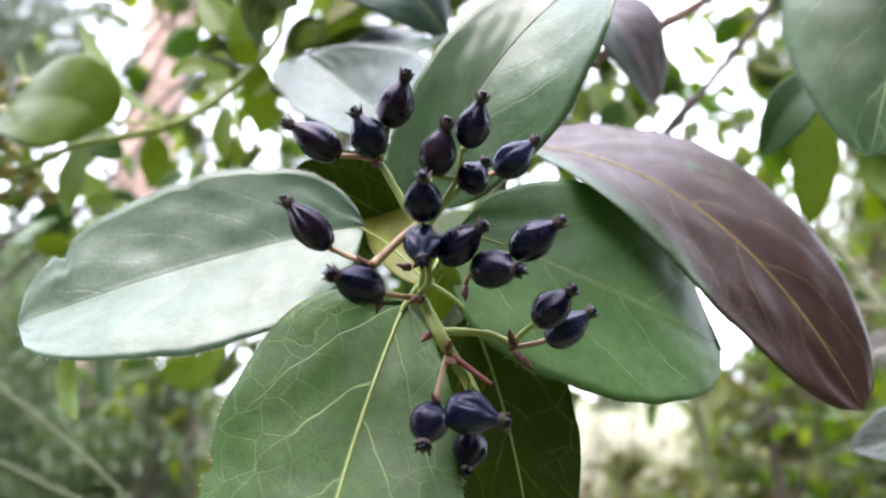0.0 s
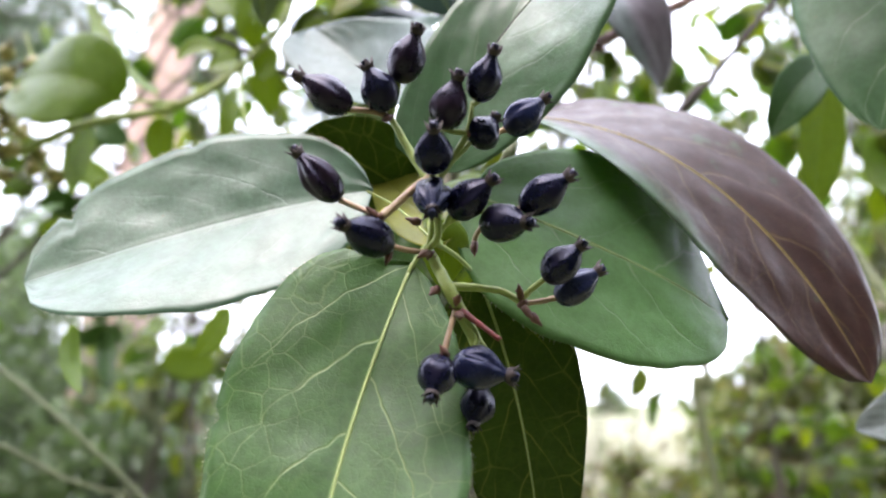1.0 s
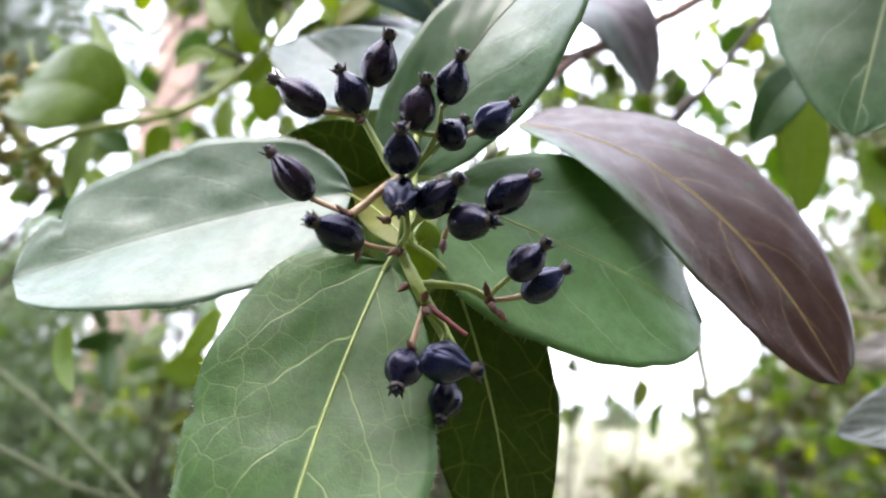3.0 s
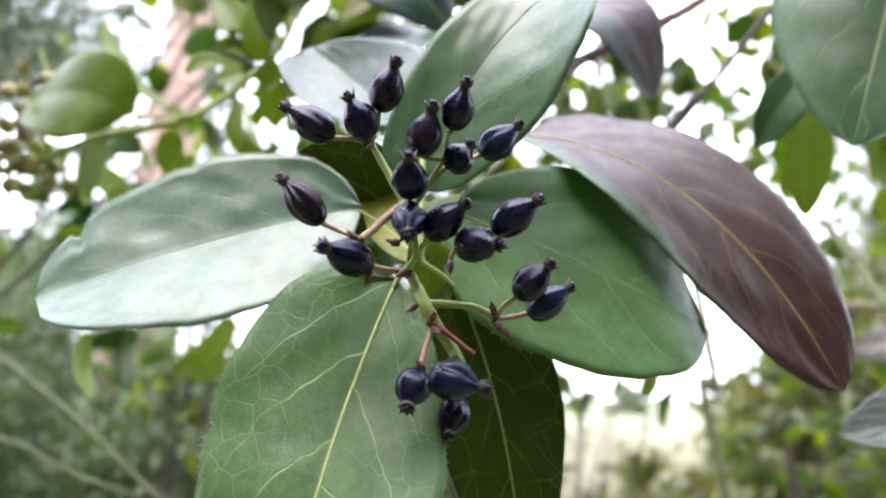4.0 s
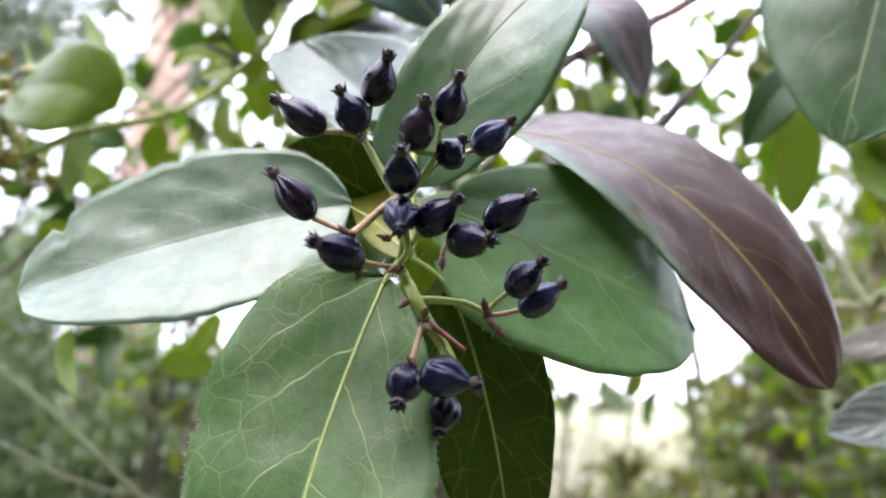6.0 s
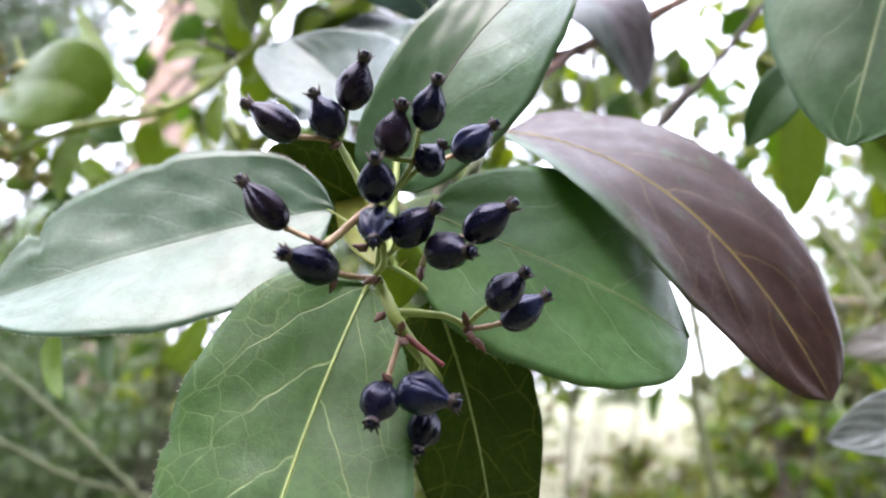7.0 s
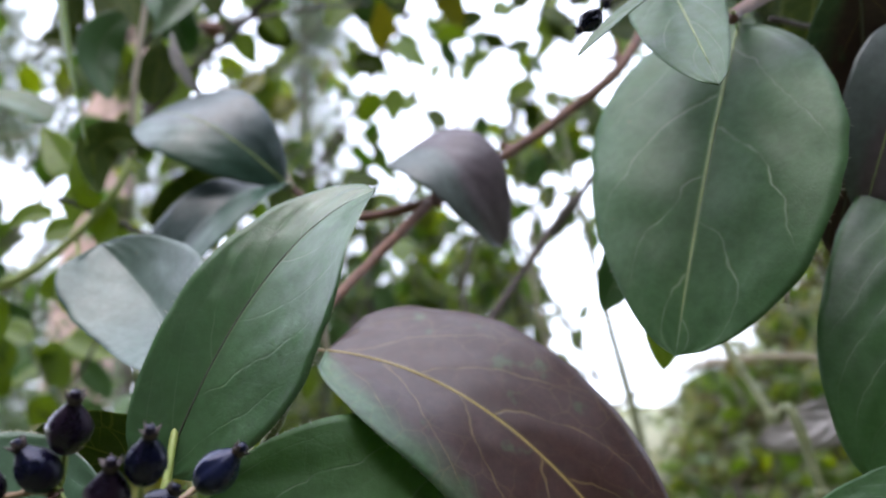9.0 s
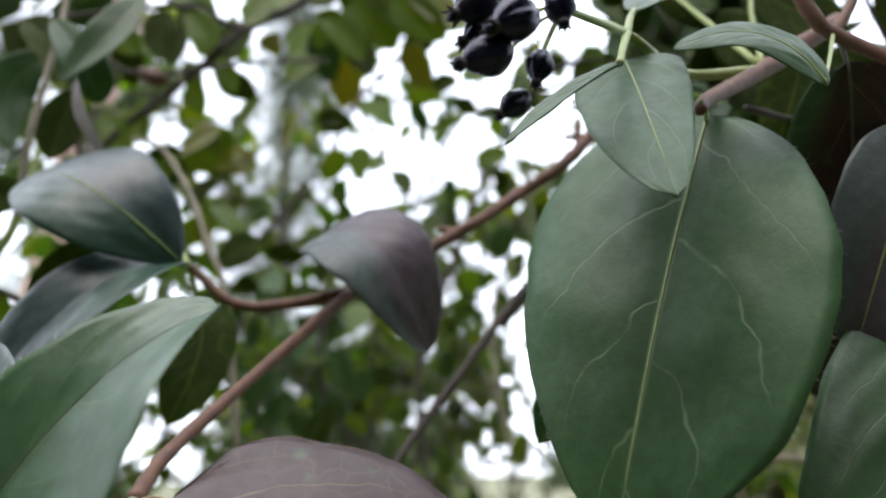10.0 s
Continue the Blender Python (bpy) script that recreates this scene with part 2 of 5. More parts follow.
M_LEAF_DRY = leaf_mat("leaf_dry_grey", rgb(0.34, 0.32, 0.31), rgb(0.24, 0.22, 0.21), rgb(0.16, 0.14, 0.13), rgb(0.2, 0.18, 0.15), through=0.1, rough=0.7, net=0.1, spots=0.4)
M_RIB = plain_mat("midrib_yellow_green", rgb(0.30, 0.38, 0.12), rgb(0.24, 0.32, 0.11), 500, 0.45, specks=rgb(0.14, 0.13, 0.05))
M_RIB_YELLOW = plain_mat("midrib_straw", rgb(0.42, 0.34, 0.11), rgb(0.34, 0.27, 0.09), 500, 0.45, specks=rgb(0.16, 0.10, 0.04))
M_RIB_DULL = plain_mat("midrib_dull", rgb(0.10, 0.11, 0.07), rgb(0.07, 0.075, 0.05), 500, 0.5)
M_STEM = plain_mat("stem_green", rgb(0.26, 0.32, 0.08), rgb(0.20, 0.27, 0.06), 400, 0.5, specks=rgb(0.20, 0.13, 0.05))
M_STEM_PINK = plain_mat("stem_pinkish", rgb(0.34, 0.22, 0.14), rgb(0.27, 0.20, 0.10), 500, 0.5, specks=rgb(0.20, 0.09, 0.05))
M_STEM_RED = plain_mat("stem_red", rgb(0.20, 0.035, 0.03), rgb(0.14, 0.03, 0.025), 500, 0.45, specks=rgb(0.08, 0.02, 0.015))
M_BRACT = plain_mat("bract_red_brown", rgb(0.14, 0.055, 0.03), rgb(0.07, 0.03, 0.02), 700, 0.6)
M_BARK_TWIG = plain_mat("twig_bark_brown", rgb(0.150, 0.070, 0.042), rgb(0.088, 0.042, 0.027), 300, 0.7, bump=0.6, stretch=(1, 1, 0.5), specks=rgb(0.13, 0.10, 0.08))
M_BARK_DARK = plain_mat("twig_bark_dark", rgb(0.060, 0.046, 0.036), rgb(0.035, 0.028, 0.024), 250, 0.75, bump=0.6, specks=rgb(0.10, 0.09, 0.07))
M_BARK_GREEN = plain_mat("twig_green_grey", rgb(0.17, 0.19, 0.09), rgb(0.11, 0.13, 0.06), 220, 0.6, bump=0.4, specks=rgb(0.22, 0.22, 0.15))
M_GRASS_STEM = plain_mat("stem_dull_green", rgb(0.075, 0.095, 0.034), rgb(0.055, 0.072, 0.026), 220, 0.65, bump=0.4, specks=rgb(0.16, 0.16, 0.10))
M_BARK_PALE = plain_mat("twig_pale", rgb(0.34, 0.30, 0.22), rgb(0.24, 0.21, 0.15), 220, 0.7, bump=0.5, specks=rgb(0.16, 0.13, 0.09))
M_TRUNK = plain_mat("trunk_pinkish_bark", rgb(0.42, 0.29, 0.23), rgb(0.30, 0.20, 0.16), 9, 0.8, bump=0.7, dist=0.02, stretch=(1, 1, 0.22), specks=rgb(0.48, 0.41, 0.36))
M_TRUNK_DARK = plain_mat("trunk_grey_bark", rgb(0.10, 0.085, 0.07), rgb(0.06, 0.05, 0.042), 8, 0.85, bump=0.7, dist=0.02, stretch=(1, 1, 0.25))
M_GROUND = plain_mat("ground_dry_grass", rgb(0.15, 0.15, 0.075), rgb(0.085, 0.10, 0.045), 0.5, 0.95, bump=0.6, dist=0.05, specks=rgb(0.20, 0.17, 0.10))
M_GRASS = foliage_mat("grass_straw", [rgb(0.36, 0.33, 0.26), rgb(0.27, 0.26, 0.20), rgb(0.20, 0.21, 0.14)], 0.15, 0.7)
M_SHRUB = foliage_mat("shrub_leaf", [rgb(0.075, 0.115, 0.035), rgb(0.13, 0.17, 0.04), rgb(0.06, 0.085, 0.035), rgb(0.19, 0.21, 0.04), rgb(0.085, 0.13, 0.04), rgb(0.11, 0.12, 0.035)], 0.62, each_object=True)
M_SHRUB_FAR = foliage_mat("shrub_leaf_far", [rgb(0.045, 0.08, 0.014), rgb(0.09, 0.12, 0.018), rgb(0.03, 0.045, 0.014), rgb(0.13, 0.13, 0.018), rgb(0.05, 0.09, 0.016), rgb(0.09, 0.055, 0.03), rgb(0.05, 0.035, 0.02)], 0.22)
M_BUSH = foliage_mat("bush_leaf_green", [rgb(0.042, 0.078, 0.024), rgb(0.066, 0.105, 0.032), rgb(0.030, 0.050, 0.020), rgb(0.085, 0.120, 0.045)], 0.18)
M_CONIFER = foliage_mat("tree_needles_grey_green", [rgb(0.050, 0.085, 0.045), rgb(0.075, 0.11, 0.06), rgb(0.035, 0.055, 0.035), rgb(0.10, 0.10, 0.06)], 0.2, 0.6)


def berry_mat(name, skin, flush, dull):
    m, nt = new_mat(name)
    co = node(nt, "ShaderNodeTexCoord").outputs["Object"]
    n1, n2 = noise_tex(nt, co, 260.0, 4.0), noise_tex(nt, co, 1800.0, 4.0)
    col = mixed(nt, smooth(nt, n1, 0.42, 0.68), skin, flush)
    col = mixed(nt, smooth(nt, n2, 0.55, 0.75, 0.0, 0.10), col, rgb(0.03, 0.03, 0.06))
    bp = node(nt, "ShaderNodeBump", {"Strength": 0.3, "Distance": 0.0002, "Height": maths(nt, "MULTIPLY_ADD", n2, 0.5, n1)}).outputs[0]
    rg = smooth(nt, maths(nt, "MULTIPLY_ADD", n2, 0.4, n1), 0.45, 0.95, dull - 0.10, dull + 0.14)
    out = node(nt, "ShaderNodeBsdfPrincipled", {"Base Color": col, "Roughness": rg, "Normal": bp, "IOR": 1.38, "Specular Tint": rgb(0.74, 0.76, 1.0)}).outputs[0]
    node(nt, "ShaderNodeOutputMaterial", (out,))
    return m


M_BERRY = berry_mat("berry_blue_black", rgb(0.0030, 0.0034, 0.014), rgb(0.006, 0.004, 0.014), 0.26)
M_BERRY_PURPLE = berry_mat("berry_purple_black", rgb(0.007, 0.0036, 0.010), rgb(0.015, 0.006, 0.014), 0.28)
M_BERRY_BLUE = berry_mat("berry_steel_blue", rgb(0.009, 0.012, 0.036), rgb(0.004, 0.005, 0.018), 0.25)
M_CALYX = plain_mat("calyx_black_brown", rgb(0.020, 0.013, 0.013), rgb(0.035, 0.022, 0.018), 900, 0.7)
M_UNRIPE = plain_mat("fruit_unripe_yellow_green", rgb(0.26, 0.22, 0.06), rgb(0.17, 0.17, 0.04), 200, 0.45, specks=rgb(0.20, 0.09, 0.04))


# ---- builders ----
def part(name, verts, faces, material, parent=None, label="", uv=None, flat=False):
    """One mesh object in world places, under its thing or part."""
    me = bpy.data.meshes.new(name)
    me.from_pydata([tuple(map(float, p)) for p in verts], [], [tuple(map(int, f)) for f in faces])
    if uv is not None:
        layer = me.uv_layers.new(name="UVMap")
        idx = np.empty(len(me.loops), dtype=np.int32)
        me.loops.foreach_get("vertex_index", idx)
        layer.data.foreach_set("uv", np.asarray(uv, dtype=np.float32)[idx].ravel())
    if not flat:
        me.polygons.foreach_set("use_smooth", np.ones(len(me.polygons), dtype=bool))
    me.materials.append(material)
    me.update()
    ob = new(name, me)
    if parent is not None:
        ob.parent = parent
        ob.matrix_parent_inverse = Matrix.Translation(-parent.location)
    if label:
        tagged(ob, label)
    return ob


def thing(name, base, label, category, group="", kind=""):
    ob = new(name)
    ob.empty_display_size = 0.01
    ob.location = base
    return tagged(ob, label, category, group, kind)


def unit(v):
    v = np.asarray(v, float)
    return v / max(np.linalg.norm(v), 1e-12)


def bend(points, n):
    """n places along a smooth line through the points."""
    p = np.asarray(points, float)
    if len(p) == 2:
        f = np.linspace(0, 1, n)[:, None]
        return p[0] * (1 - f) + p[1] * f
    q = np.vstack([2 * p[0] - p[1], p, 2 * p[-1] - p[-2]])
    out = []
    for s in np.linspace(0, len(p) - 1 - 1e-9, n):
        k = int(s)
        f = s - k
        a, b, c, d = q[k], q[k + 1], q[k + 2], q[k + 3]
        out.append(0.5 * (2 * b + (c - a) * f + (2 * a - 5 * b + 4 * c - d) * f * f + (3 * b - a - 3 * c + d) * f ** 3))
    return np.array(out)


def tube_mesh(points, radii, n=None, sides=9, rough=0.06, seed=0):
    n = n or max(6, 5 * len(points))
    line = bend(points, n)
    rad = np.interp(np.linspace(0, 1, n), np.linspace(0, 1, len(radii)), radii)
    rng = np.random.default_rng(seed)
    tang = np.gradient(line, axis=0)
    tang /= np.linalg.norm(tang, axis=1)[:, None] + 1e-12
    side = unit(np.cross(tang[0], (0.31, 0.2, 0.93)))
    verts = []
    for k in range(n):
        side = unit(side - tang[k] * (side @ tang[k]))
        other = np.cross(tang[k], side)
        for j in range(sides):
            a = 2 * math.pi * j / sides
            r = rad[k] * (1 + rough * rng.normal())
            verts.append(line[k] + r * (math.cos(a) * side + math.sin(a) * other))
    faces = []
    for k in range(n - 1):
        for j in range(sides):
            i, i2 = k * sides + j, k * sides + (j + 1) % sides
            faces.append((i, i2, i2 + sides, i + sides))
    faces.append(tuple(range(sides))[::-1])
    faces.append(tuple(range((n - 1) * sides, n * sides)))
    return verts, faces


def tube(name, points, radii, material, parent=None, label="", **kw):
    v, f = tube_mesh(points, radii, **kw)
    return part(name, v, f, material, parent, label)


def blade(base, mid, tip, facing, wl, wr, fold=(12, 12), curl=(0.0, 0.0), wave=0.0, quilt=0.0003, shape=(0.62, 0.72), twist=0.0,
          laterals=6.0, bites=(), relief=0.007, nu=44, nv=11, thick=0.00035, seed=0):
    """The two faces of a leaf along a bent midrib. wl, wr: the halves' widths left and right of it, looking from base to tip with the upper
    face up; shape: the exponents of the outline at base and tip, of both halves or of each; fold: degrees by which each half rises; curl: how far its margin turns up; bites: (place, depth, width, side) out of the margin."""
    b, m, t = (np.asarray(x, float) for x in (base, mid, tip))
    c = 2 * m - 0.5 * (b + t)
    rng = np.random.default_rng(seed + 77)
    p1, p2, p3 = rng.uniform(0, 6.28, 3)
    u = np.linspace(0, 1, nu)
    spine = ((1 - u) ** 2)[:, None] * b + (2 * u * (1 - u))[:, None] * c + (u ** 2)[:, None] * t
    tang = (2 * (1 - u))[:, None] * (c - b) + (2 * u)[:, None] * (t - c)
    tang /= np.linalg.norm(tang, axis=1)[:, None]
    length = np.linalg.norm(np.diff(spine, axis=0), axis=1).sum()
    profs = []
    for p, q in (shape[:2], shape[-2:]):
        um = p / (p + q)
        profs.append(np.clip(u, 1e-6, 1) ** p * np.clip(1 - u, 0, 1) ** q / (um ** p * (1 - um) ** q))
    vs = np.linspace(-1, 1, 2 * nv + 1)
    grid = np.zeros((nu, len(vs), 3))
    face = unit(facing)
    for i in range(nu):
        n = unit(face - tang[i] * (face @ tang[i]))
        s = np.cross(tang[i], n)
        a = radians(twist) * (u[i] - 0.4)
        n, s = n * math.cos(a) + s * math.sin(a), s * math.cos(a) - n * math.sin(a)
        for j, v in enumerate(vs):
            k = 1 if v > 0 else 0
            prof = profs[k]
            h = (wl, wr)[k] * prof[i]
            for place, deep, wide, bs in bites:
                if bs * v > 0:
                    h *= 1 - deep * math.exp(-((u[i] - place) / wide) ** 2)
            av = abs(v)
            h *= 1 + 0.012 * math.sin(19 * u[i] + p1 + 2 * k) + 0.02 * noise.noise(Vector((u[i] * 14, k * 7.0, seed * 1.7)))
            ph = (u[i] - 0.24 * av - 0.22 * av * av) * laterals + 0.43 * k
            ridge = -0.35 * math.cos(2 * math.pi * ph) * min(1.0, 3.5 * av) * (1 - 0.55 * av) * prof[i]
            f = radians(fold[k])
            lift = h * av * math.sin(f) + curl[k] * h * av ** 2.5 + quilt * ridge + wave * length * av * math.sin(7 * u[i] + p2 + 2.4 * k) + 0.35 * wave * length * math.sin(5 * u[i] + p3 + 1.5 * v)
            lift += relief * length * (noise.noise(Vector((u[i] * 5, v * 2.2, seed * 3.1))) + 0.45 * noise.noise(Vector((u[i] * 12, v * 5, seed * 5.3)))) * min(1.0, 0.25 + 2 * av)
            grid[i, j] = spine[i] + s * (math.copysign(h * av * math.cos(f), v)) + n * lift
    nrm = np.cross(np.gradient(grid, axis=0), np.gradient(grid, axis=1))
    ln = np.linalg.norm(nrm, axis=2)[:, :, None]
    nrm = np.where(ln > 1e-12, nrm / (ln + 1e-15), nrm)
    mean = unit(nrm[4:-4].reshape(-1, 3).sum(0))
    sgn = 1.0 if mean @ face > 0 else -1.0
    nrm = nrm * sgn
    nrm[0], nrm[-1] = nrm[1], nrm[-2]
    edge = np.minimum(1.0, (1 - np.abs(vs)) * 6)[None, :, None]
    low = grid - nrm * thick * (0.25 + 0.75 * edge)
    m_ = len(vs)
    verts = np.vstack([grid.reshape(-1, 3), low.reshape(-1, 3)])
    off = nu * m_
    faces = []
    for i in range(nu - 1):
        for j in range(m_ - 1):
            q0 = (i * m_ + j, (i + 1) * m_ + j, (i + 1) * m_ + j + 1, i * m_ + j + 1)
            q0 = q0 if sgn > 0 else q0[::-1]
            faces.append(q0)
            faces.append(tuple(x + off for x in q0[::-1]))
        for j in (0, m_ - 1):
            e = (i * m_ + j, (i + 1) * m_ + j, (i + 1) * m_ + j + off, i * m_ + j + off)
            faces.append(e if (j == 0) == (sgn < 0) else e[::-1])
    uu, vv = np.meshgrid(u, vs * 0.5 + 0.5, indexing="ij")
    uv = np.stack([uu.ravel(), vv.ravel()], 1)
    return verts, faces, np.vstack([uv, uv]), grid[:, nv, :], nrm[:, nv, :], grid, nrm


def hairs(grid, nrm, rows, count, long, seed):
    """Short fine hairs along a leaf's margin, each a thin three-sided spike."""
    rng = np.random.default_rng(seed)
    verts, faces = [], []
    for _ in range(count):
        i = rng.integers(3, grid.shape[0] - 3)
        j = (0, grid.shape[1] - 1)[rng.integers(0, 2)] if rows == "both" else rows
        inner = grid[i, j + 2 if j == 0 else j - 2]
        f = rng.random()
        p = grid[i, j] * (1 - f) + grid[i + 1, j] * f
        d = unit(unit(p - inner) + 0.5 * rng.normal(size=3)) * long * rng.uniform(0.4, 1.0)
        s = unit(np.cross(d, nrm[i, j] + 1e-4)) * 0.00005
        k = len(verts)
        verts += [p - s, p + s, p + nrm[i, j] * 0.00005, p + d]
        faces += [(k, k + 1, k + 3), (k + 1, k + 2, k + 3), (k + 2, k, k + 3)]
    return verts, faces


def leaf(parent, base, mid, tip, facing, wl, wr, material, rib=None, label="", petiole=None, hairy=0, ribsize=0.0006, petiole_mat=None, **kw):
    """A leaf as a part of its sprig: the blade, with its midrib (and its stalk) under it."""
    v, f, uv, spine, up, grid, nrm = blade(base, mid, tip, facing, wl, wr, **kw)
    ob = part("leaf", v, f, material, parent, label, uv)
    if rib:
        n = len(spine)
        keep = slice(0, n - 2, 3)
        tube("midrib", spine[keep] + up[keep] * 0.00005, [ribsize, ribsize * 0.8, ribsize * 0.55, ribsize * 0.25], rib, ob, n=26, sides=6, rough=0.03)
    if petiole is not None:
        tube("petiole", [petiole, np.asarray(petiole) * 0.4 + np.asarray(base) * 0.6 + np.array([0, 0, 0.0006]), spine[1]], [ribsize * 1.6, ribsize * 1.3, ribsize * 1.1], petiole_mat or rib or M_STEM, ob, sides=8)
    if hairy:
        hv, hf = hairs(grid, nrm, "both", hairy, 0.0012, kw.get("seed", 0) + 5)
        tagged(part("margin_hairs", hv, hf, M_HAIR, ob, "fine pale hairs along the leaf margin"), kind="stuff")
    return ob


M_HAIR = plain_mat("hair_pale", rgb(0.55, 0.55, 0.42), rgb(0.45, 0.45, 0.34), 800, 0.5, through=0.4)


def berry(parent, base, tip, width, material, seed, crease=0.5, label="", crown=True, neck=0.26, plump=1.16):
    """A pear-shaped drupe that narrows to a neck with a dried crown of lobes."""
    rng = np.random.default_rng(seed)
    b, t = np.asarray(base, float), np.asarray(tip, float)
    ax = unit(t - b)
    length = np.linalg.norm(t - b)
    s1 = unit(np.cross(ax, (0.2, -0.9, 0.37)))
    s2 = np.cross(ax, s1)
    rows, cols = 30, 36
    ss = np.linspace(0, 1, rows)
    body_end = 1 - neck * 0.34
    prof = np.where(ss / body_end < 0.44, np.sqrt(np.clip(1 - ((0.44 - ss / body_end) / 0.44) ** 2, 0, 1)), np.cos(np.clip((ss / body_end - 0.44) / 0.56, 0, 1) * math.pi / 2) ** 1.05)
    collar = np.where(ss > 0.5, 0.31 - 0.09 * (np.clip(ss - 0.5, 0, 1) / 0.5) ** 3, 0.0)
    prof = (prof ** 5 + collar ** 5) ** 0.2
    grooves = [(rng.uniform(0, 6.28), rng.uniform(0.12, 0.22), crease * rng.uniform(0.07, 0.19)) for _ in range(5)]
    p1, p2 = rng.uniform(0, 6.28, 2)
    verts = []
    for i, s in enumerate(ss):
        for j in range(cols):
            a = 2 * math.pi * j / cols
            r = width * 0.5 * prof[i] * plump
            body = math.sin(math.pi * min(1.0, s / 0.92))
            for ga, gw, gd in grooves:
                d = (a - ga - 0.35 * s + math.pi) % (2 * math.pi) - math.pi
                r *= 1 - gd * body * math.exp(-(d / gw) ** 2) + 0.5 * gd * body * math.exp(-((abs(d) - 2.0 * gw) / gw) ** 2)
            r *= 1 + 0.03 * noise.noise(Vector((2.2 * math.cos(a), 2.2 * math.sin(a), 5 * s + seed))) * body + 0.025 * math.sin(3 * a + p1 + 4 * s) + 0.015 * math.sin(5 * a + p2 - 6 * s)
            verts.append(b + ax * s * length + r * (math.cos(a) * s1 + math.sin(a) * s2))
    faces = [(i * cols + j, i * cols + (j + 1) % cols, (i + 1) * cols + (j + 1) % cols, (i + 1) * cols + j) for i in range(rows - 1) for j in range(cols)]
    faces += [tuple(range(cols))[::-1], tuple(range((rows - 1) * cols, rows * cols))]
    ob = part("berry", verts, faces, material, parent, label)
    if crown:
        r0 = width * 0.5 * 0.36
        c0 = b + ax * length * 0.87
        rings = [[], [], [], []]
        for k in range(14):
            a = 2 * math.pi * (k + 0.22 * rng.normal()) / 14 + p1
            o = math.cos(a) * s1 + math.sin(a) * s2
            lobe = k % 2 == 0
            high = length * (rng.uniform(0.09, 0.17) if lobe else rng.uniform(0.015, 0.04))
            rings[0].append(c0 - ax * length * 0.05 + o * r0 * 1.08)
            rings[1].append(c0 + ax * length * 0.01 + o * r0 * rng.uniform(1.15, 1.35))
            rings[2].append(c0 + ax * high + o * r0 * (rng.uniform(1.3, 2.1) if lobe else 1.15))
            rings[3].append(c0 + ax * length * 0.02 + o * r0 * 0.7)
        cv = [p for ring in rings for p in ring] + [c0 + ax * length * 0.005]
        cf = [(14 * i + k, 14 * i + (k + 1) % 14, 14 * i + 14 + (k + 1) % 14, 14 * i + 14 + k) for i in range(3) for k in range(14)]
        cf += [(42 + k, 42 + (k + 1) % 14, 56) for k in range(14)]
        part("calyx", cv, cf, M_CALYX, ob, "dried black calyx lobes at the tip")
    return ob


def bract(parent, place, way, size=0.0014, material=None):
    """A small pointed scale at a node."""
    p, d = np.asarray(place, float), unit(way)
    tube("bract", [p - d * size * 0.3, p + d * size * 0.6, p + d * size * 1.7], [size * 0.42, size * 0.5, size * 0.05], material or M_BRACT, parent, n=7, sides=7, rough=0.15, seed=int(abs(p[0]) * 1e5) % 999)


# ---- the sprig with the ripe berries ----
sprig = thing("berry_sprig", (0.0092, 0.1180, 1.5285), "sprig of glossy blue-black berries among leathery green leaves", "berry sprig")
HUB = (0.0080, 0.1090, 1.5283)
tube("stem", [(0.0208, 0.1750, 1.5048), (0.0174, 0.1280, 1.5126), (0.0130, 0.1090, 1.5190), (0.0097, 0.1095, 1.5250), HUB], [0.0013, 0.0012, 0.00115, 0.0010, 0.0008], M_STEM, sprig, "stout yellow-green main stalk", sides=12)
tube("stem", [HUB, (0.0097, 0.1060, 1.5308), (0.0079, 0.1050, 1.5384), (0.0047, 0.1060, 1.5442), (0.0008, 0.1060, 1.5509)], [0.0006, 0.0006, 0.0007, 0.00072, 0.0006], M_STEM, sprig, sides=10)
tube("stem", [(0.0083, 0.1050, 1.5379), (0.0114, 0.1040, 1.5422), (0.0141, 0.1030, 1.5470), (0.0149, 0.1020, 1.5517)], [0.0006, 0.0006, 0.0005, 0.0004], M_STEM, sprig, sides=10)
tube("stem", [(0.0083, 0.1045, 1.5398), (0.0055, 0.1030, 1.5371), (0.0027, 0.1020, 1.5340), (0.0007, 0.1010, 1.5318)], [0.00075, 0.00068, 0.00068, 0.00075], M_STEM_PINK, sprig, "pinkish side stalk", sides=10)
tube("stem", [(0.0116, 0.1095, 1.5221), (0.0158, 0.1100, 1.5221), (0.0207, 0.1110, 1.5217), (0.0240, 0.1110, 1.5198)], [0.0007, 0.0007, 0.0006, 0.0006], M_STEM, sprig, sides=10)
tube("stem", [HUB, (0.0111, 0.1070, 1.5325), (0.0155, 0.1060, 1.5339), (0.0198, 0.1050, 1.5348)], [0.0006, 0.0005, 0.0004, 0.0004], M_STEM, sprig, sides=10)
tube("stem", [(0.0130, 0.1090, 1.5186), (0.0162, 0.1085, 1.5162), (0.0202, 0.1080, 1.5133)], [0.0006, 0.0005, 0.00042], M_STEM_RED, sprig, "bare red stub", sides=9)
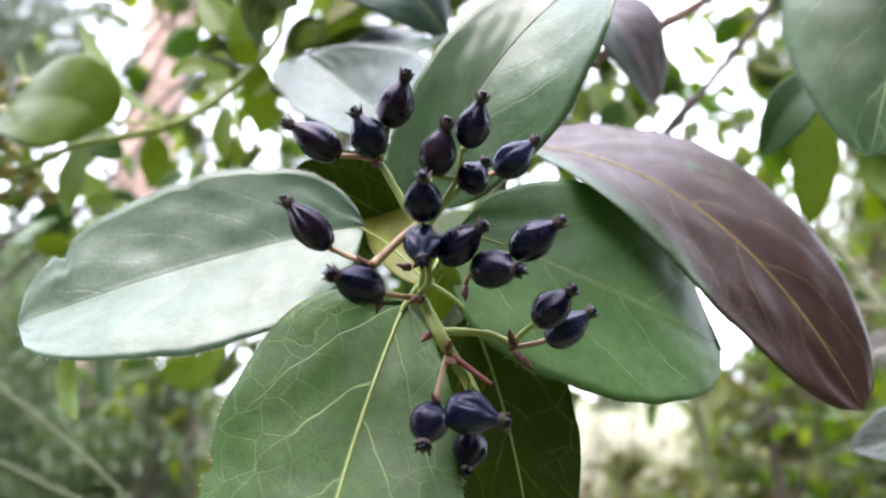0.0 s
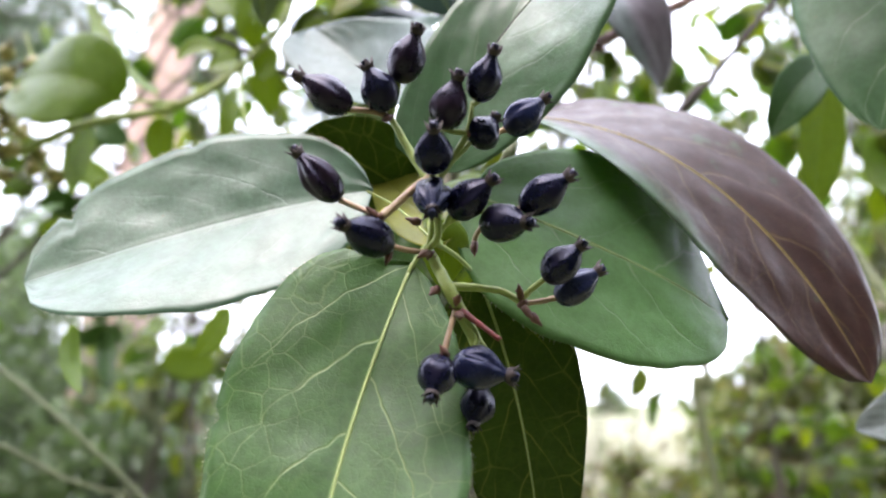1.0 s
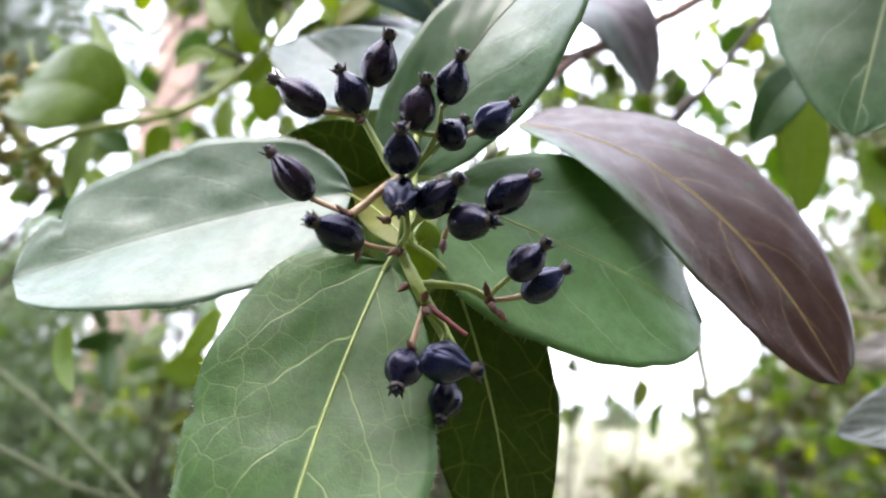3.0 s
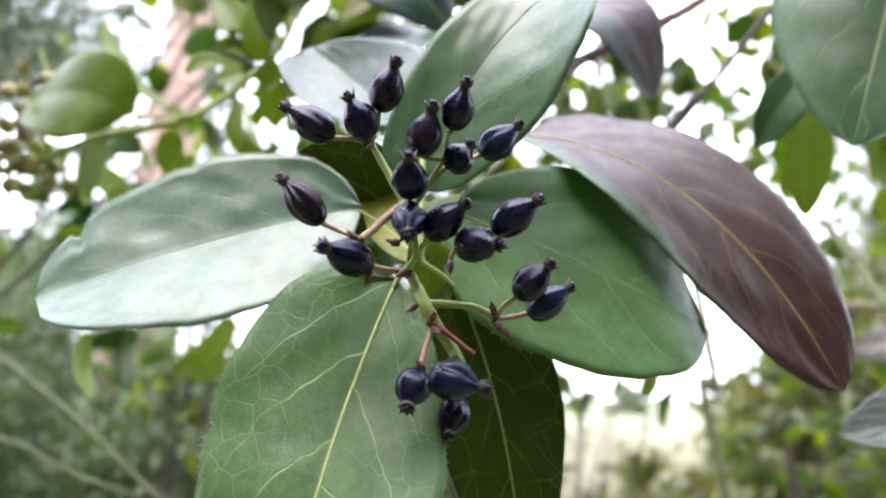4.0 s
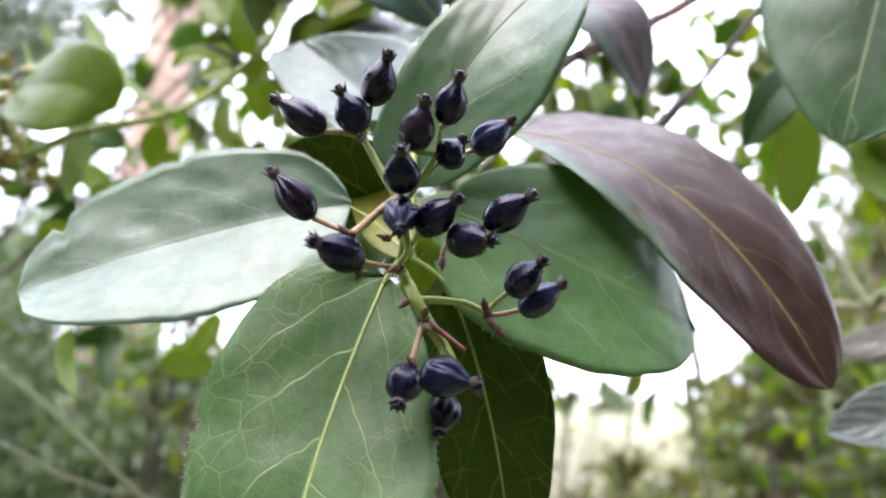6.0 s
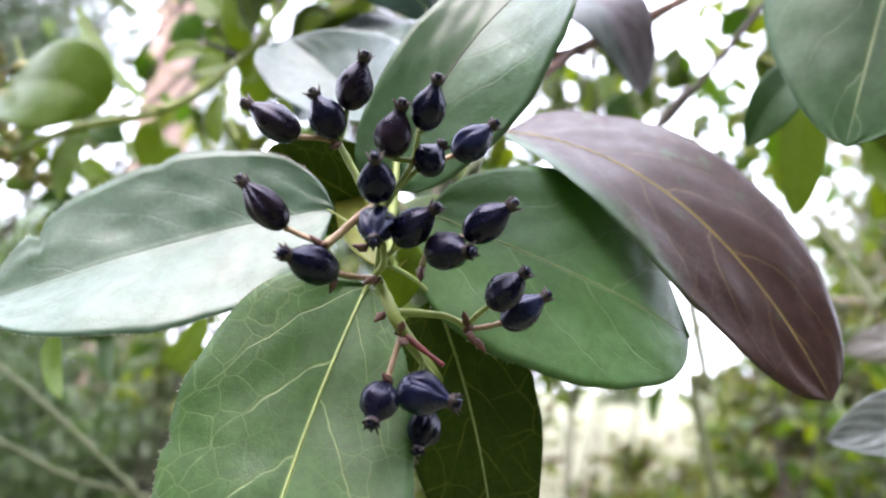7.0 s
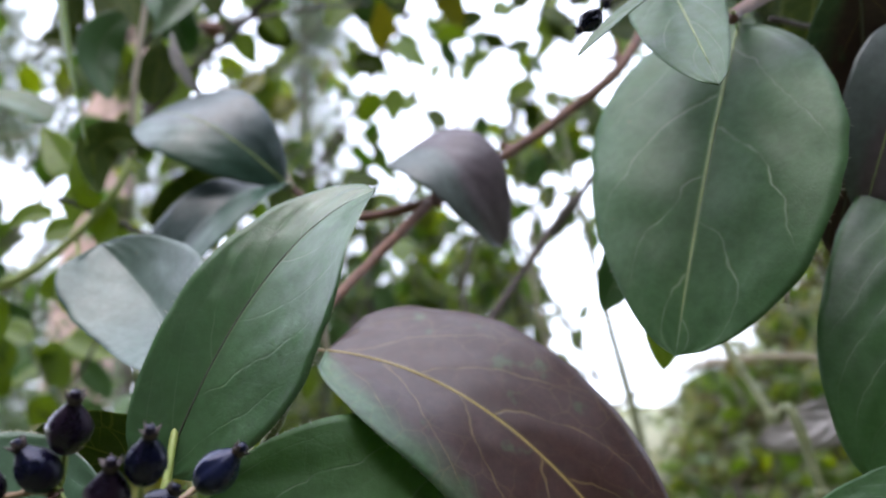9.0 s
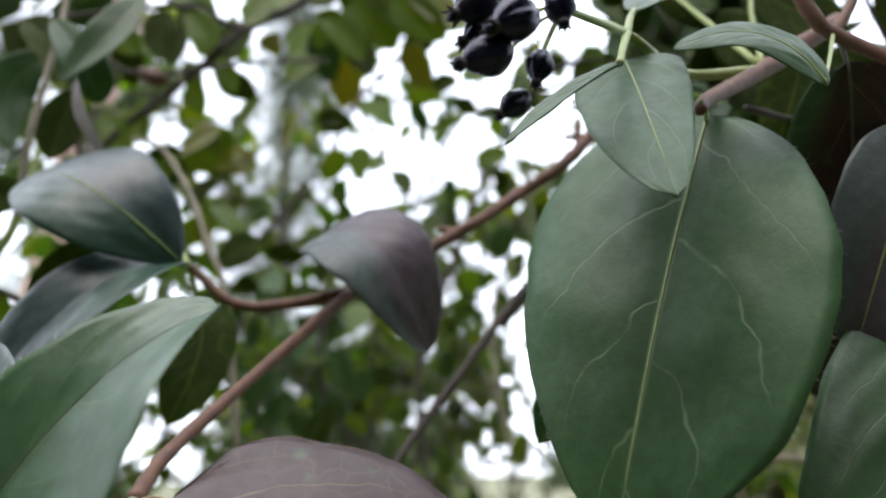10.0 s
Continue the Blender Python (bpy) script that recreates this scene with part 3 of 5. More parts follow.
PEDICELS = [
    ((0.0008, 0.1060, 1.5509), (-0.0025, 0.1045, 1.5512), (-0.0058, 0.1030, 1.5508), M_STEM_PINK),
    ((0.0008, 0.1060, 1.5509), (0.0009, 0.1055, 1.5516), (0.0007, 0.1050, 1.5522), M_STEM),
    ((0.0008, 0.1060, 1.5509), (0.0017, 0.1055, 1.5538), (0.0021, 0.1050, 1.5570), M_STEM),
    ((0.0149, 0.1020, 1.5517), (0.0154, 0.1015, 1.5517), (0.0157, 0.1010, 1.5518), M_STEM),
    ((0.0141, 0.1030, 1.5470), (0.0119, 0.1025, 1.5470), (0.0102, 0.1020, 1.5474), M_STEM),
    ((0.0114, 0.1040, 1.5422), (0.0135, 0.1040, 1.5443), (0.0147, 0.1045, 1.5460), M_STEM),
    ((0.0141, 0.1030, 1.5470), (0.0178, 0.1060, 1.5479), (0.0210, 0.1090, 1.5501), M_STEM_PINK),
    ((0.0083, 0.1050, 1.5384), (0.0085, 0.1035, 1.5392), (0.0086, 0.1020, 1.5398), M_STEM),
    ((0.0007, 0.1010, 1.5318), (-0.0026, 0.1015, 1.5331), (-0.0063, 0.1020, 1.5347), M_STEM_PINK),
    ((0.0072, 0.1090, 1.5278), (0.0044, 0.1070, 1.5277), (0.0018, 0.1050, 1.5280), M_STEM_PINK),
    (HUB, (0.0087, 0.1070, 1.5334), (0.0086, 0.1055, 1.5359), M_STEM),
    ((0.0111, 0.1070, 1.5325), (0.0114, 0.1060, 1.5331), (0.0118, 0.1050, 1.5335), M_STEM),
    ((0.0198, 0.1050, 1.5348), (0.0216, 0.1045, 1.5344), (0.0233, 0.1040, 1.5344), M_STEM_PINK),
    ((0.0155, 0.1100, 1.5288), (0.0162, 0.1085, 1.5312), (0.0174, 0.1070, 1.5321), M_STEM_PINK),
    ((0.0238, 0.1110, 1.5203), (0.0256, 0.1100, 1.5221), (0.0278, 0.1090, 1.5238), M_STEM),
    ((0.0240, 0.1110, 1.5198), (0.0267, 0.1120, 1.5202), (0.0301, 0.1130, 1.5211), M_STEM_PINK),
    ((0.0128, 0.1090, 1.5182), (0.0120, 0.1080, 1.5147), (0.0110, 0.1070, 1.5102), M_STEM_PINK),
    ((0.0139, 0.1090, 1.5173), (0.0165, 0.1100, 1.5141), (0.0157, 0.1100, 1.5103), M_STEM),
    ((0.0166, 0.1110, 1.5137), (0.0184, 0.1140, 1.5110), (0.0179, 0.1160, 1.5051), M_STEM),
]
for a, b, c, mt in PEDICELS:
    tube("pedicel", [a, b, c], [0.00055, 0.00046, 0.00050], mt, sprig, n=9, sides=8, rough=0.1)
BERRIES = [  # stalk end, tip, width, skin, crease
    ((-0.0054, 0.1030, 1.5508), (-0.0152, 0.1010, 1.5564), 0.0051, M_BERRY_PURPLE, 0.7),
    ((0.0009, 0.1050, 1.5515), (-0.0035, 0.1010, 1.5588), 0.0053, M_BERRY, 0.4),
    ((0.0021, 0.1050, 1.5566), (0.0057, 0.1000, 1.5653), 0.0055, M_BERRY_PURPLE, 0.9),
    ((0.0156, 0.1010, 1.5516), (0.0184, 0.0960, 1.5595), 0.0050, M_BERRY, 0.4),
    ((0.0099, 0.1020, 1.5470), (0.0127, 0.0970, 1.5555), 0.0053, M_BERRY_PURPLE, 0.9),
    ((0.0150, 0.1045, 1.5454), (0.0194, 0.1040, 1.5509), 0.0053, M_BERRY, 0.2),
    ((0.0208, 0.1090, 1.5497), (0.0285, 0.1070, 1.5559), 0.0053, M_BERRY_BLUE, 0.4),
    ((0.0087, 0.1020, 1.5397), (0.0089, 0.0945, 1.5454), 0.0053, M_BERRY, 0.3),
    ((-0.0063, 0.1020, 1.5346), (-0.0140, 0.0990, 1.5426), 0.0049, M_BERRY_PURPLE, 1.0),
    ((0.0020, 0.1050, 1.5278), (-0.0056, 0.0960, 1.5297), 0.0056, M_BERRY, 0.3),
    ((0.0084, 0.1055, 1.5385), (0.0089, 0.0975, 1.5314), 0.0052, M_BERRY_BLUE, 1.1),
    ((0.0116, 0.1050, 1.5333), (0.0190, 0.1000, 1.5388), 0.0052, M_BERRY, 0.4),
    ((0.0231, 0.1040, 1.5342), (0.0316, 0.1000, 1.5397), 0.0052, M_BERRY, 0.3),
    ((0.0171, 0.1070, 1.5325), (0.0248, 0.0995, 1.5311), 0.0056, M_BERRY, 0.5),
    ((0.0276, 0.1090, 1.5234), (0.0339, 0.1050, 1.5295), 0.0052, M_BERRY, 0.4),
    ((0.0300, 0.1130, 1.5206), (0.0383, 0.1120, 1.5266), 0.0050, M_BERRY_BLUE, 0.5),
    ((0.0106, 0.1070, 1.5100), (0.0093, 0.1020, 1.5033), 0.0054, M_BERRY, 0.3),
    ((0.0123, 0.1100, 1.5092), (0.0233, 0.1080, 1.5073), 0.0062, M_BERRY_BLUE, 1.0),
    ((0.0175, 0.1160, 1.5056), (0.0161, 0.1120, 1.4985), 0.0050, M_BERRY, 1.2),
]
for k, (a, b, w, mt, cr) in enumerate(BERRIES):
    tone = {M_BERRY: "glossy blue-black ripe berry", M_BERRY_PURPLE: "purple-black ripe berry, slightly shrivelled", M_BERRY_BLUE: "steel-blue sheened ripe berry"}[mt]
    berry(sprig, a, b, w, mt, 31 + k, cr, tone, neck=0.34 if k in (2, 3, 4, 17) else 0.24)
for place, way in [((0.0078, 0.1080, 1.5275), (-.6, -.4, -.4)), ((0.0062, 0.1070, 1.5326), (-.8, -.4, .1)), ((0.0019, 0.1040, 1.5265), (-.2, -.3, -1)), ((0.0097, 0.1080, 1.5214), (-.5, -.6, -.5)),
                   ((0.0129, 0.1075, 1.5192), (.2, -.8, .4)), ((0.0133, 0.1075, 1.5171), (.3, -.8, -.2)), ((0.0158, 0.1090, 1.5293), (0, -.4, -1)), ((0.0244, 0.1100, 1.5187), (.5, -.3, -.7)), ((0.0257, 0.1100, 1.5176), (.6, -.2, -.7)), ((0.0237, 0.1100, 1.5209), (-.2, -.6, .7)), ((0.0115, 0.1060, 1.5104), (-.4, -.5, .6)), ((-0.0002, 0.1010, 1.5319), (-.5, -.4, .4)), ((0.0007, 0.1055, 1.5505), (-.3, -.5, -.4))]:
    bract(sprig, place, way)
for a, b, r in [(HUB, (0.0091, 0.1095, 1.5260), .00092), ((0.0127, 0.1090, 1.5197), (0.0133, 0.1090, 1.5182), .00115), ((0.0081, 0.1050, 1.5377), (0.0082, 0.1050, 1.5393), .00085), ((0.0236, 0.1110, 1.5202), (0.0246, 0.1110, 1.5192), .00095),
                ((0.0011, 0.1012, 1.5322), (0.0002, 0.1010, 1.5315), .00075), ((0.0007, 0.1060, 1.5503), (0.0009, 0.1060, 1.5515), .00075), ((0.0144, 0.1030, 1.5463), (0.0141, 0.1030, 1.5477), .0006)]:
    c, d = (np.array(a) + np.array(b)) / 2, (np.array(b) - np.array(a)) / 2
    tube("node_scar", [c - d, c - d * 0.4, c + d * 0.4, c + d], [r * 0.75, r, r * 0.95, r * 0.7], M_BRACT, sprig, "swollen red-brown node", n=9, sides=10, rough=0.14, seed=int(r * 1e6))

CORE = (0.0086, 0.1220, 1.5325)
# the broad leaf held out to one side, its lower half turned to the sky
leaf(sprig, (-0.0056, 0.1368, 1.5468), (-0.0363, 0.1379, 1.5397), (-0.0755, 0.1330, 1.5245), (-0.02, -1.0, 0.33), 0.0266, 0.0216, M_LEAF_PALE, None, "broad leathery green leaf with a nibbled margin", petiole=CORE, wave=0.004, quilt=0.00025, relief=0.010, bites=((0.885, 0.22, 0.012, 1), (0.56, 0.05, 0.03, 1)), hairy=460, ribsize=0.00018, seed=1,
     fold=(20, 8), curl=(-0.06, 0.02), shape=(0.47, 0.42, 0.64, 0.49), twist=20)
# the large leaf that hangs below
leaf(sprig, (0.0043, 0.1250, 1.5288), (-0.0059, 0.1101, 1.4899), (-0.0071, 0.0911, 1.4588), (-0.01, -1.0, 0.26), 0.0216, 0.0243, M_LEAF_HANG, M_RIB, "large hanging green leaf with pale veins", petiole=CORE, wave=0.005, quilt=0.0005, relief=0.010, laterals=5.0, bites=((0.42, 0.06, 0.01, 1),), hairy=320, ribsize=0.0004, seed=2,
     fold=(11, 7), curl=(-0.08, -0.13), shape=(0.68, 0.68, 0.33, 0.69), twist=19)
# the leaf behind it, its shade put into the dark leaf colour
leaf(sprig, (0.0171, 0.1320, 1.5277), (0.0269, 0.1400, 1.4984), (0.0323, 0.1500, 1.4633), (0.1, -1.0, -0.25), 0.0140, 0.0150, M_LEAF_SHADED, M_RIB, "dark shaded leaf with a pale vein net", petiole=CORE,
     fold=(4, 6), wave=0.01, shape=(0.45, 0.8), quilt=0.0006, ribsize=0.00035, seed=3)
# the leaf under the bronzed one
leaf(sprig, (0.0145, 0.1335, 1.5458), (0.0532, 0.1404, 1.5315), (0.0743, 0.1524, 1.5223), (0.08, -1.0, 0.45), 0.0287, 0.0247, M_LEAF_OVAL, M_RIB, "oval green leaf with yellow-green midrib", petiole=CORE, wave=0.005, quilt=0.0004, relief=0.010, bites=((0.965, 0.10, 0.02, 1),), hairy=160, ribsize=0.0002, seed=4,
     fold=(-1, -1), curl=(-0.01, -0.04), shape=(0.52, 0.55, 0.36, 0.72), twist=-14)
# the leaf that rises behind the berries
leaf(sprig, (0.0055, 0.1346, 1.5505), (0.0262, 0.1294, 1.5862), (0.0486, 0.1291, 1.6032), (0.14, -1.0, 0.85), 0.0127, 0.0235, M_LEAF_TALL, M_RIB_DULL, "tall glossy green leaf, sky sheen along its fold", petiole=CORE, wave=0.006, quilt=0.0005, relief=0.007, ribsize=0.00022, hairy=120, seed=5,
     fold=(10, 11), curl=(0.07, 0.01), shape=(0.25, 0.48, 0.52, 0.61), twist=-21)
leaf(sprig, (0.0080, 0.1376, 1.5680), (-0.0092, 0.1688, 1.5877), (-0.0315, 0.1828, 1.6104), (-0.01, -1.0, 0.12), 0.0179, 0.0178, M_LEAF_SKY_TINT, None, "pale-sheened green leaf behind the tall one", petiole=CORE, wave=0.006, seed=6,
     fold=(16, 22), curl=(0.04, 0.08), shape=(0.80, 0.27, 0.42, 0.66), twist=22)
leaf(sprig, (0.0049, 0.1500, 1.5475), (-0.0081, 0.1450, 1.5546), (-0.0219, 0.1400, 1.5606), (0.1, -1.0, -0.8), 0.012, 0.012, M_LEAF_SHADED, None, "dark green leaf in shade", petiole=CORE, fold=(5, 5), seed=7)
leaf(sprig, (0.0089, 0.1280, 1.5360), (0.0102, 0.1310, 1.5337), (0.0097, 0.1360, 1.5256), (0, -1, .3), 0.005, 0.005, M_LEAF_YOUNG, None, "small pale young leaf", fold=(10, 10), nu=20, nv=6, seed=8)

leaf(sprig, (0.0096, 0.1290, 1.5327), (0.0030, 0.1400, 1.5442), (-0.0070, 0.1500, 1.5552), (0, -1, .2), 0.0075, 0.0080, M_LEAF_DULL, None, "small yellow-green leaf behind the stalks", fold=(8, 8), nu=20, nv=6, petiole=CORE, seed=9)
leaf(sprig, (0.0088, 0.1300, 1.5341), (0.0131, 0.1390, 1.5436), (0.0194, 0.1500, 1.5535), (0, -1, .1), 0.0070, 0.0075, M_LEAF_YOUNG, None, "small light green leaf behind the berries", fold=(8, 8), nu=20, nv=6, petiole=CORE, seed=10)

# ---- the brown branch with the bronzed leaves ----
branch = thing("brown_branch", (0.0297, 0.1500, 1.5744), "brown woody branch with bronzed and grey-green leaves", "branch")
FORK = (0.0606, 0.2320, 1.6323)
NODE_END = (0.0110, 0.2350, 1.6410)
NODE_LOW = (0.0242, 0.1700, 1.5751)
tube("stem", [(.205, .34, 1.80), (0.1490, 0.2680, 1.7033), (0.1153, 0.2550, 1.6720), (0.0884, 0.2450, 1.6520), FORK], [0.0028, 0.0024, 0.0022, 0.0021, 0.0022], M_BARK_TWIG, branch, "brown bark with short side spurs", sides=11, n=40, rough=0.07)
tube("stem", [FORK, (0.0380, 0.2050, 1.6032), (0.0264, 0.1820, 1.5847), NODE_LOW], [0.0019, 0.0016, 0.0015, 0.0017], M_BARK_TWIG, branch, sides=10, n=30)
tube("stem", [FORK, (0.0431, 0.2320, 1.6285), (0.0255, 0.2330, 1.6290), NODE_END], [0.0018, 0.0017, 0.0016, 0.0011], M_BARK_TWIG, branch, sides=10, n=30)
tube("stem", [NODE_LOW, (0.0253, 0.1500, 1.5623), (0.0207, 0.1500, 1.5535), (0.0151, 0.1400, 1.5388)], [0.0015, 0.0013, 0.0012, 0.0012], M_BARK_GREEN, branch, sides=10)
for a, b in [((0.1478, 0.2670, 1.7020), (0.1380, 0.2670, 1.7017)), ((0.1432, 0.2660, 1.6980), (0.1449, 0.2690, 1.7110)), ((0.0930, 0.2470, 1.6560), (0.0880, 0.2480, 1.6582)), ((0.0614, 0.2310, 1.6323), (0.0640, 0.2290, 1.6291))]:
    tube("spur", [a, b], [0.0016, 0.0009], M_BARK_TWIG, branch, n=6, sides=8)
leaf(branch, (0.0328, 0.1641, 1.5754), (0.0739, 0.1550, 1.5548), (0.1065, 0.1549, 1.5094), (0.32, -1.0, 0.43), 0.0263, 0.0240, M_LEAF_BROWN, M_RIB_YELLOW, "bronzed purple-brown leaf with a green margin", petiole=NODE_LOW, wave=0.004, quilt=0.0006, relief=0.009, laterals=7.0, ribsize=0.00022, petiole_mat=M_STEM_PINK, hairy=60, seed=11,
     fold=(-2, 11), curl=(-0.06, 0.05), shape=(0.25, 0.57, 0.44, 0.58), twist=43)
leaf(branch, (0.0483, 0.2358, 1.6502), (0.0685, 0.2134, 1.6399), (0.0828, 0.2240, 1.6119), (0.21, -1.0, 0.34), 0.0157, 0.0161, M_LEAF_PURPLE, None, "small purplish leaf, tip drooping", wave=0.006, ribsize=0.00035, seed=12, petiole=(0.0510, 0.2300, 1.6440),
     fold=(5, 4), curl=(-0.05, -0.05), shape=(0.44, 0.55, 0.47, 0.64), twist=-2)
leaf(branch, (0.0099, 0.2287, 1.6406), (-0.0175, 0.2188, 1.6620), (-0.0523, 0.2549, 1.6795), (0.10, -1.0, 0.33), 0.0174, 0.0210, M_LEAF_SHEEN, M_RIB, "grey-green leaf with a bluish sheen", wave=0.006, quilt=0.0004, relief=0.006, ribsize=0.0003, seed=13, petiole=NODE_END,
     fold=(-3, -1), curl=(-0.08, -0.06), shape=(0.75, 0.75, 0.59, 0.46), twist=11)
leaf(branch, (0.0075, 0.2380, 1.6423), (-0.0091, 0.2170, 1.6301), (-0.0388, 0.2247, 1.6008), (-0.06, -1.0, 0.56), 0.0148, 0.0152, M_LEAF_SHEEN, None, "folded grey-purple leaf facing the sky", wave=0.006, ribsize=0.0004, seed=14, petiole=NODE_END,
     fold=(15, 4), curl=(0.01, -0.06), shape=(0.56, 0.43, 0.56, 0.39), twist=-16)
leaf(branch, (-0.0043, 0.2620, 1.6570), (-0.0304, 0.2620, 1.6486), (-0.0505, 0.2620, 1.6379), (0, -1.0, -0.35), 0.0100, 0.0120, M_LEAF_SHADED, None, "dark green leaf hanging in shade", petiole=NODE_END, fold=(5, 5), seed=15)
leaf(branch, (0.0087, 0.2500, 1.6350), (0.0143, 0.2400, 1.6171), (0.0080, 0.2350, 1.5940), (0, -1.0, -0.3), 0.0110, 0.0120, M_LEAF_SHADED, None, "dark green drooping leaf", petiole=NODE_END, fold=(5, 8), seed=16)

# ---- the sprig with the large near leaf ----
near = thing("leafy_sprig", (0.1227, 0.1250, 1.6378), "leafy sprig with one very large green leaf", "sprig")
TOP = (0.1230, 0.1489, 1.6658)
tube("stem", [(0.1997, 0.1898, 1.6991), (0.1663, 0.1746, 1.6736), (0.1412, 0.1545, 1.6537), (0.1341, 0.1445, 1.6454)], [0.0026, 0.0022, 0.0016, 0.0011], M_BARK_TWIG, near, sides=10, n=26)
tube("stem", [(0.1663, 0.1746, 1.6736), (0.1411, 0.1643, 1.6660), TOP, (0.1171, 0.1685, 1.6858)], [0.0014, 0.0012, 0.0009, 0.0007], M_STEM, near, sides=9)
tube("stem", [(0.1593, 0.1493, 1.6840), (0.1648, 0.1496, 1.6711), (0.1684, 0.1497, 1.6670), (0.1785, 0.1451, 1.6564)], [0.0018, 0.0016, 0.0016, 0.0014], M_BARK_TWIG, near, "red-brown twig", sides=9)
tube("stem", [(0.1684, 0.1497, 1.6670), (0.1744, 0.1517, 1.6743), (0.1826, 0.1547, 1.6859)], [0.0014, 0.0011, 0.001], M_BARK_TWIG, near, sides=9)
leaf(near, (0.1430, 0.1595, 1.6528), (0.1231, 0.1478, 1.6084), (0.1110, 0.1496, 1.5677), (-0.51, -1.0, 0.48), 0.0289, 0.0322, M_LEAF_BIG, M_RIB, "very large oval green leaf with arching pale veins", wave=0.003, laterals=4.5, quilt=0.0005, relief=0.010, ribsize=0.00036, petiole=(0.1344, 0.1444, 1.6473), hairy=100, seed=21,
     fold=(11, -1), curl=(-0.03, -0.12), shape=(0.66, 0.68, 0.25, 0.68), twist=-6)
leaf(near, (0.1232, 0.1526, 1.6619), (0.1212, 0.1418, 1.6479), (0.1163, 0.1187, 1.6169), (-0.19, -1.0, 0.30), 0.0107, 0.0118, M_LEAF_BIG, M_RIB, "small green leaf above the large one", petiole=TOP, ribsize=0.0003, seed=22,
     fold=(9, 3), curl=(-0.08, -0.16), shape=(0.25, 0.63, 0.60, 0.57), twist=-2)
leaf(near, (0.1139, 0.1291, 1.6459), (0.1051, 0.1310, 1.6411), (0.0933, 0.1329, 1.6322), (0.0, -0.6, 1.0), 0.0035, 0.0042, M_LEAF, None, "narrow leaf seen nearly edge-on", petiole=TOP, fold=(12, 12), seed=23)
leaf(near, (0.1542, 0.1348, 1.6454), (0.1441, 0.1374, 1.6581), (0.1301, 0.1442, 1.6589), (0.1, -0.9, 0.6), 0.0090, 0.0072, M_LEAF_BIG, M_RIB, "green leaf drooping from the twig", petiole=(0.1684, 0.1497, 1.6670), fold=(10, 5), curl=(-0.2, -0.1), ribsize=0.0003, seed=24)
leaf(near, (0.1703, 0.1499, 1.6601), (0.1735, 0.1654, 1.6287), (0.1679, 0.1809, 1.5938), (-0.3, -1.0, 0.1), 0.0160, 0.0150, M_LEAF_BROWN, M_RIB_DULL, "dull purple-brown leaf in the shade", petiole=(0.1688, 0.1497, 1.6667), fold=(14, 14), shape=(0.4, 0.7), quilt=0.0006, ribsize=0.0004, seed=25)
leaf(near, (0.1843, 0.1504, 1.6444), (0.1723, 0.1505, 1.6234), (0.1654, 0.1608, 1.5983), (-0.3, -1.0, 0.2), 0.0130, 0.0120, M_LEAF_PURPLE, M_RIB, "purple-grey leaf beside the twig", petiole=(0.1792, 0.1471, 1.6583), fold=(14, 14), shape=(0.45, 0.7), ribsize=0.0004, seed=26)
leaf(near, (0.2024, 0.1661, 1.6218), (0.1652, 0.1481, 1.5775), (0.1506, 0.1484, 1.5377), (-0.10, -1.0, 0.15), 0.0160, 0.0180, M_LEAF, M_RIB, "broad green leaf with dark veins", fold=(-4, -4), curl=(-0.1, -0.1), quilt=0.0009, shape=(0.45, 0.6), petiole=(0.1715, 0.1404, 1.6309), ribsize=0.0004, seed=27)
leaf(near, (0.1748, 0.1518, 1.5409), (0.1467, 0.1414, 1.5363), (0.1246, 0.1361, 1.5320), (0, -1.0, 0.45), 0.0070, 0.0062, M_LEAF, M_RIB, "green leaf, its lower half bright", fold=(24, 6), petiole=(0.1890, 0.1620, 1.5474), ribsize=0.0003, seed=28)
leaf(near, (0.1735, 0.1973, 1.5115), (0.1526, 0.2020, 1.5040), (0.1302, 0.2067, 1.4976), (0, -1.0, 0.5), 0.0105, 0.0110, M_LEAF_GREY, None, "grey-green leaf with a dull bloom", fold=(12, 12), wave=0.012, quilt=0.0012, petiole=(0.1816, 0.2022, 1.5257), seed=29)
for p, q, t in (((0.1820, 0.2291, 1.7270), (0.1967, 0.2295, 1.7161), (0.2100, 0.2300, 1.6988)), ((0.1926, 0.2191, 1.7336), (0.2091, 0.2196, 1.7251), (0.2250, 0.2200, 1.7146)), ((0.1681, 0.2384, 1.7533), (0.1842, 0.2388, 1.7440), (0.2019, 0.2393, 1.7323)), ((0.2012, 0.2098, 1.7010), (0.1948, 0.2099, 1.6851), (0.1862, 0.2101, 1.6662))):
    leaf(near, p, q, t, (0.1, -1.0, -0.1), .013, .013, M_LEAF_SHADED, None, "dark green leaf in the shade", fold=(6, 6), nu=24, nv=6, petiole=(0.1682, 0.1776, 1.6762), seed=33)
leaf(near, (0.1723, 0.2095, 1.6849), (0.1519, 0.1992, 1.6829), (0.1387, 0.1890, 1.6831), (0, -.8, .7), .008, .008, M_LEAF_YOUNG, None, "young leaf above the branch", fold=(8, 8), seed=30)
leaf(near, (0.1307, 0.1638, 1.6825), (0.1419, 0.1689, 1.6915), (0.1582, 0.1741, 1.6993), (0, -.6, .9), .007, .007, M_LEAF, None, "green leaf at the twig's end", fold=(8, 8), petiole=TOP, seed=32)

